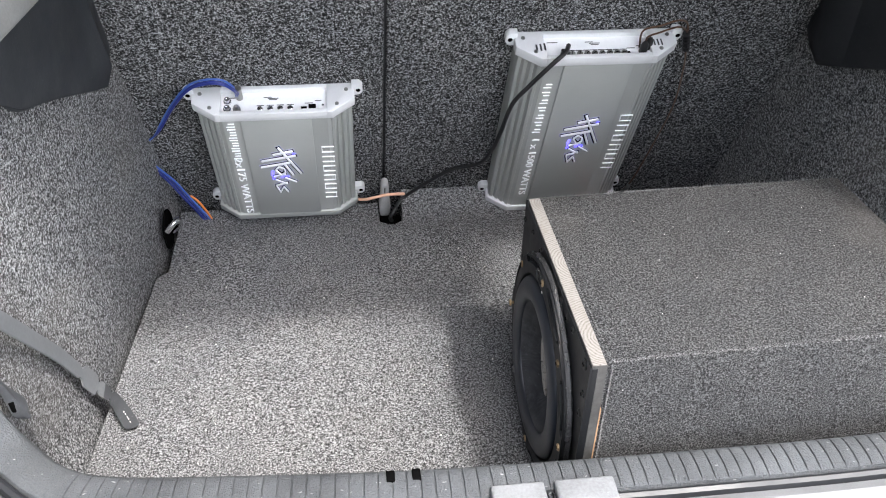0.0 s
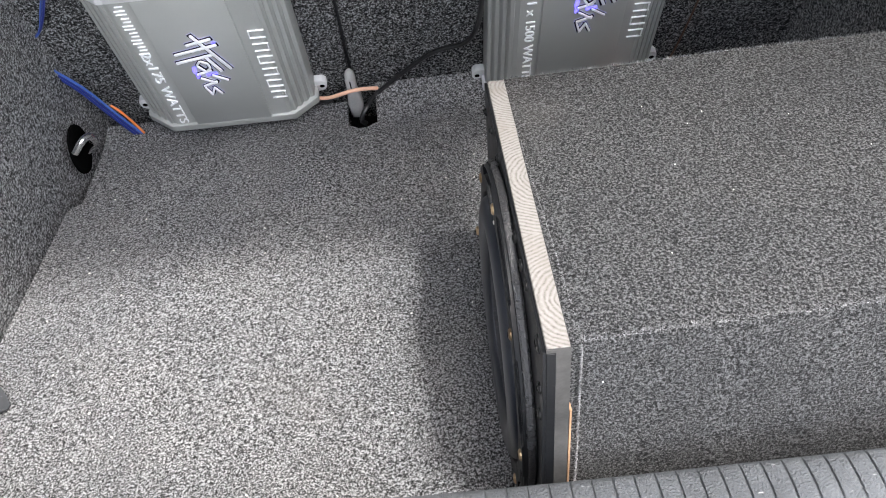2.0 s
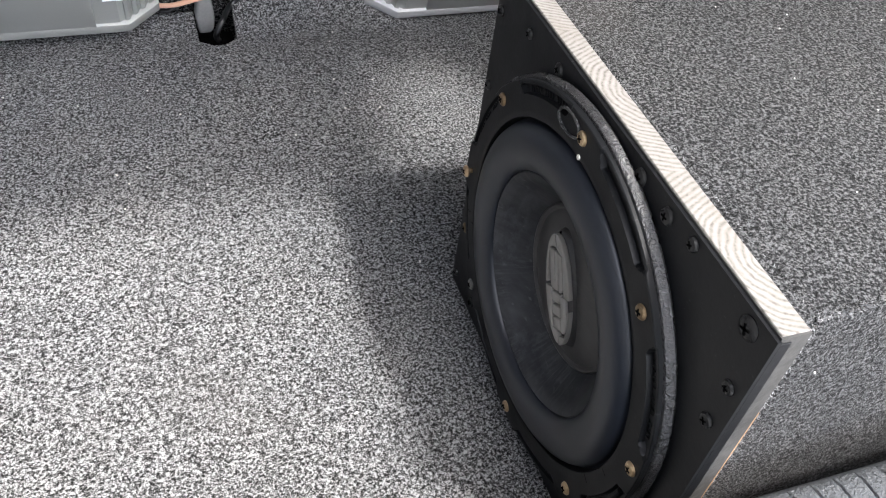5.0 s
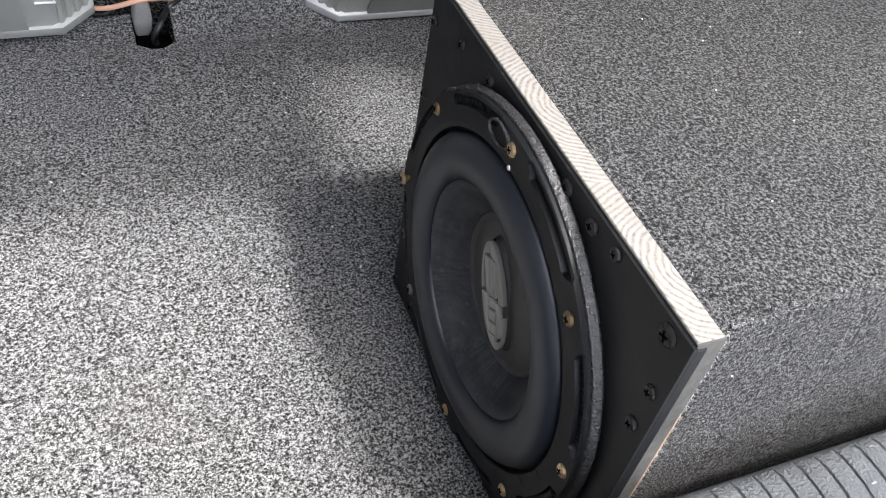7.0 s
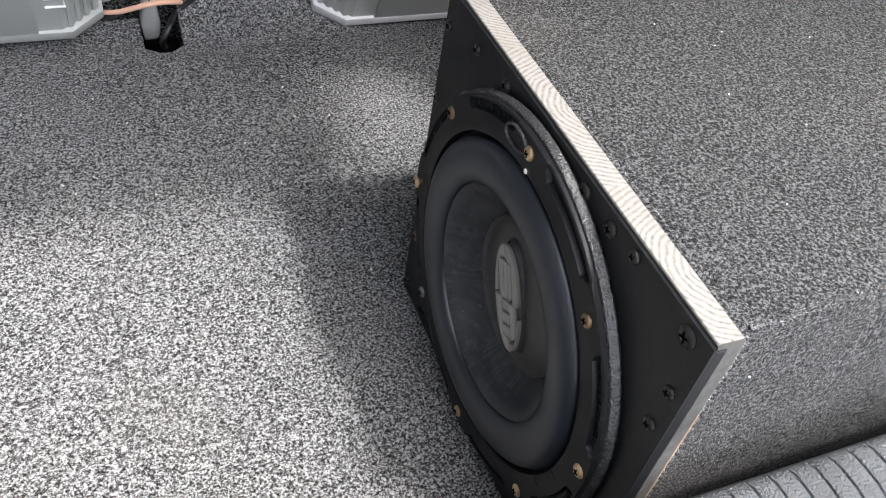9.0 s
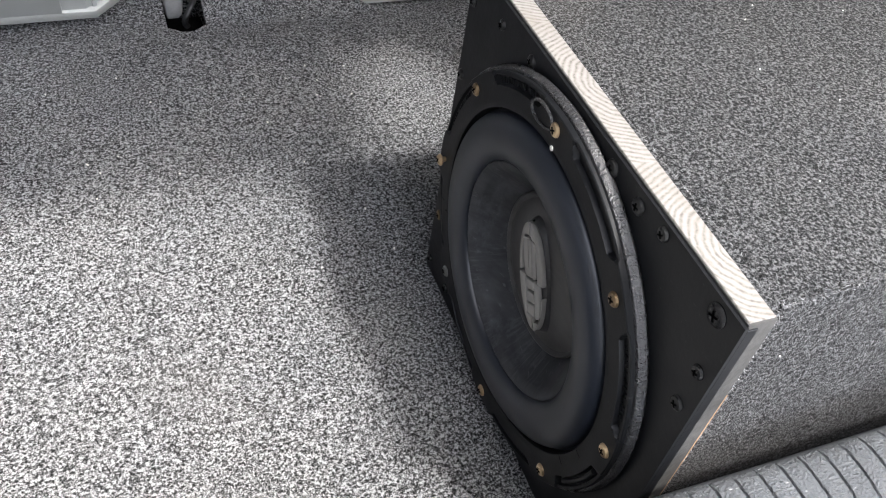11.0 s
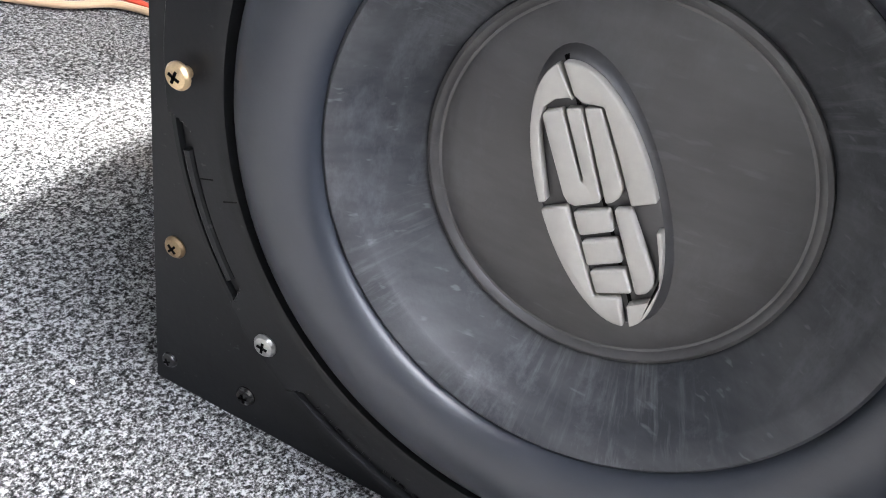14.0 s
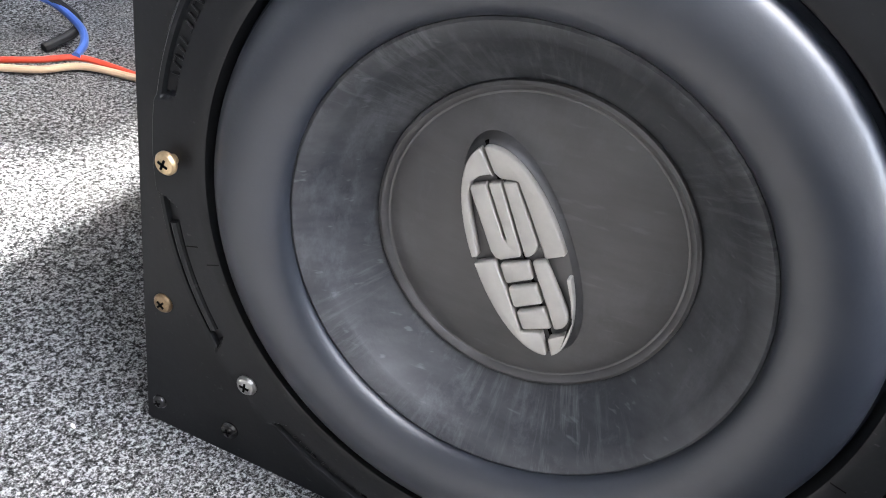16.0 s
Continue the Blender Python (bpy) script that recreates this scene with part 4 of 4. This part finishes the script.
for k in range(6):
    p0 = Vector((0.603, 1.285, 0.390)).lerp(Vector((0.614, 1.301, 0.362)), k / 5)
    part("sleeve_ring", tube([p0, p0 + Vector((0.0009, 0.0013, -0.0022)), p0 + Vector((0.0018, 0.0026, -0.0044))], 0.0056, 2, 12), CABLE, ties)
cable("power_cable", [(0.622, 1.452, 0.030), (0.600, 1.405, 0.050), (0.580, 1.395, 0.045), (0.560, 1.400, 0.020)], 0.0030, CABLE, "black power cable in front of the long amplifier")
cable("speaker_wire", [(0.520, 1.425, 0.020), (0.532, 1.375, 0.012), (0.558, 1.322, 0.013), (0.590, 1.300, 0.013), (0.602, 1.262, 0.012), (0.606, 1.222, 0.013), (0.612, 1.150, 0.012), (0.618, 1.040, 0.018)], 0.0030, TAN, "clear tan speaker wire lying behind the box")
cable("speaker_wire", [(0.532, 1.425, 0.020), (0.542, 1.378, 0.012), (0.566, 1.328, 0.017), (0.594, 1.304, 0.018), (0.608, 1.262, 0.012), (0.612, 1.222, 0.013), (0.619, 1.150, 0.012), (0.626, 1.040, 0.022)], 0.0026, RED, "red speaker wire lying behind the box")
cable("signal_cable", [(0.590, 1.306, 0.020), (0.612, 1.318, 0.022), (0.630, 1.338, 0.026), (0.640, 1.372, 0.034), (0.640, 1.400, 0.038)], 0.0034, PALEBLUE, "blue cable behind the box")
cable("signal_cable", [(0.600, 1.350, 0.012), (0.628, 1.345, 0.020), (0.640, 1.352, 0.028), (0.642, 1.385, 0.040)], 0.0042, CABLE, "dark blue cable behind the box")

# ---- seat release lever in its floor cut-out ----
lever = thing("release_lever", "grey plastic seat release lever in the floor cut-out", "release lever")
o = [(-0.0085, -0.058), (-0.0040, -0.064), (0.0055, -0.064), (0.0110, -0.054), (0.0115, -0.030), (0.0075, 0.000), (0.0070, 0.034), (0.0030, 0.041), (-0.0030, 0.041), (-0.0070, 0.034), (-0.0075, 0.000), (-0.0105, -0.030)]
at = SEAT @ pose(0.1615, 0.052, 0.010)
part("lever_body", prism(o, 0.0, 0.019, 0.005, 4, m=at), GREYLOOP, lever)
part("lever_slot", solid(-0.0008, 0.0008, 0.016, 0.032, 0.0185, 0.0196, m=at), HOLE, lever)
part("lever_boot", solid(0.152, 0.191, 1.402, 1.452, -0.045, -0.012, 0.002), HOLE, lever, "black hole under the lever")

# ---- tie-down in the lining ----
tie = thing("tie_down", "chrome tie-down eye in a black recess of the lining", "tie-down")
bm = prism(oval(0.027, 0.036, 28), 0.0, 0.003, 0.0008, 2, m=Matrix(((0.10, 0, 0.995, -0.2060), (0.995, 0, -0.10, 1.352), (0, 1, 0, 0.047), (0, 0, 0, 1))))
part("recess_plate", bm, HOLE, tie)
part("eye", tube([(-0.2030, 1.330, 0.056), (-0.1890, 1.336, 0.070), (-0.1850, 1.350, 0.066), (-0.1880, 1.364, 0.048), (-0.2020, 1.366, 0.034)], 0.0052, 8, 12), CHROME, tie)

# ---- grey plastic strap hanging from the lining ----
strap = thing("lashing_strap", "grey notched plastic strap hanging down the lining onto the floor", "strap")
line = spline([(-0.252, 0.775, 0.366), (-0.251, 0.822, 0.301), (-0.250, 0.869, 0.235), (-0.249, 0.916, 0.168), (-0.247, 0.946, 0.116), (-0.240, 0.968, 0.068), (-0.227, 0.977, 0.034), (-0.213, 0.966, 0.012), (-0.200, 0.946, 0.0055)], 14)
rows = []
total = len(line) - 1
for i, p in enumerate(line):
    way = (line[min(i + 1, total)] - line[max(i - 1, 0)]).normalized()
    turn = max(0.0, min(1.0, (i / total - 0.62) / 0.25))
    out = Vector((1.0, -0.15, 0.25)).lerp(Vector((0.35, 0.0, 1.0)), turn)
    across = way.cross(out).normalized()
    t = i / total
    half = 0.0094 if t < 0.52 else 0.0105
    for c in (0.53, 0.645, 0.735):
        half -= 0.0060 * math.exp(-((t - c) / 0.010) ** 2)
    if 0.545 < t < 0.635:
        half += 0.0035
    if t > 0.97:
        half *= math.sqrt(max(0.05, 1 - ((t - 0.97) / 0.033) ** 2))
    rows.append([p + across * half * s for s in (-1, -0.5, 0, 0.5, 1)])
cut = int(total * 0.69)
part("strap_band", sheet(rows[: cut + 1], 0.0022), STRAP, strap)
part("end_tab", sheet(rows[cut:], 0.0024), STRAPEND, strap, "darker end tab of the strap")
for k in range(5):
    p = line[int(total * (0.86 + 0.022 * k))]
    part("printed_bar", solid(-0.0006, 0.0006, -0.0022, 0.0022, 0.0012, 0.0026, m=Matrix.Translation(p) @ pose(0, 0, 0, 0, 30, 35)), LINT, strap)

clip = thing("lining_clip", "dark grey plastic hook strip beside the sill pillar", "clip")
line = spline([(-0.278, 0.786, 0.342), (-0.268, 0.792, 0.282), (-0.262, 0.800, 0.238), (-0.256, 0.806, 0.204), (-0.250, 0.808, 0.180)], 10)
rows = []
for i, p in enumerate(line):
    t = i / (len(line) - 1)
    half = 0.008 + 0.003 * math.sin(t * 9) * (t > 0.3) - 0.006 * max(0, t - 0.85) / 0.15
    rows.append([p + Vector((0.35, 0.85, 0.2)).normalized() * half * s + Vector((0.012, -0.006, 0)) * (1 - s * s) * 0.4 for s in (-1, -0.5, 0, 0.5, 1)])
part("clip_band", sheet(rows, 0.003), STRAPEND, clip)
part("clip_hole", solid(-0.2590, -0.2540, 0.798, 0.803, 0.196, 0.210, 0.001), HOLE, clip)


# ---- vinyl flaps under the shelf supports ----
def flap(mirror, label):
    f = thing("vinyl_flap", label, "flap", "vinyl flaps")
    edge = [(1.258, 0.348), (1.200, 0.369), (1.130, 0.396), (1.060, 0.422), (1.015, 0.437), (0.985, 0.446), (0.958, 0.461), (0.940, 0.482), (0.930, 0.515), (0.900, 0.610), (1.300, 0.610), (1.306, 0.449), (1.319, 0.396), (1.290, 0.366)]

    def spot(y, z, off=0.0):
        x = -0.238 + 0.011 * max(0.0, min(1.0, (y - 0.93) / 0.33)) + off
        return Vector(((0.582 - x) if mirror else x, y, z))

    bm = bmesh.new()
    inner = [bm.verts.new(spot(y, z)) for y, z in edge]
    fold = [bm.verts.new(spot(y, z, 0.016)) for y, z in ((1.235, 0.385), (1.200, 0.470), (1.170, 0.600))]
    ring = inner[:10] + [fold[2], fold[1], fold[0]]
    bm.faces.new(ring)
    bm.faces.new([inner[0], fold[0], fold[1], fold[2], inner[10], inner[11], inner[12], inner[13]])
    bm.faces.new([inner[9], inner[10], fold[2]])
    bmesh.ops.triangulate(bm, faces=bm.faces[:])
    bmesh.ops.recalc_face_normals(bm, faces=bm.faces[:])
    bmesh.ops.solidify(bm, geom=bm.faces[:], thickness=0.005)
    part("flap_sheet", bm, FLAP, f)
    part("hem", tube([spot(y, z, 0.001) for y, z in edge[:9]], 0.0030, 5, 8), FLAP, f, "rolled hem of the flap")
    return f


flap(False, "dark scuffed vinyl flap hanging over the side lining")
flap(True, "dark vinyl flap in the shade over the side lining")
shelf = thing("shelf_support", "pale grey worn shelf support above the vinyl flap", "shelf support")
bm = prism([(-0.36, 0.80), (-0.226, 0.90), (-0.218, 1.085), (-0.250, 1.20), (-0.36, 1.20)], 0.527, 0.560, 0.006, 3)
part("support_ledge", bm, TRIM, shelf)

# ---- lint on the carpet ----
random.seed(11)
bm = bmesh.new()
spots = [(0.206, 1.263), (0.279, 1.253), (0.320, 1.298), (0.315, 1.248), (0.077, 1.197), (0.205, 1.268)]
spots += [(random.uniform(-0.20, 0.30), random.uniform(0.78, 1.40)) for _ in range(60)]
for x, y in spots:
    r = random.uniform(0.0005, 0.0014)
    bmesh.ops.create_icosphere(bm, subdivisions=1, radius=r, matrix=pose(x, y, 0.0085 + r * 0.5, random.uniform(0, 90), 0, random.uniform(0, 180)) @ Matrix.Diagonal((1.4, 0.8, 0.7, 1)))
tagged(part("lint", bm, LINT), "white lint crumbs scattered on the carpet", "lint", kind="stuff")
bm = bmesh.new()
for x, y, z in [(0.350, 0.7065, 0.258)] + [(random.uniform(0.36, 0.70), random.uniform(0.74, 0.98), TOP - 0.0008) for _ in range(14)]:
    bmesh.ops.create_icosphere(bm, subdivisions=1, radius=0.0005, matrix=pose(x, y, z))
tagged(part("lint", bm, LINT), "tiny white lint crumbs caught on the felt box", "lint", kind="stuff")
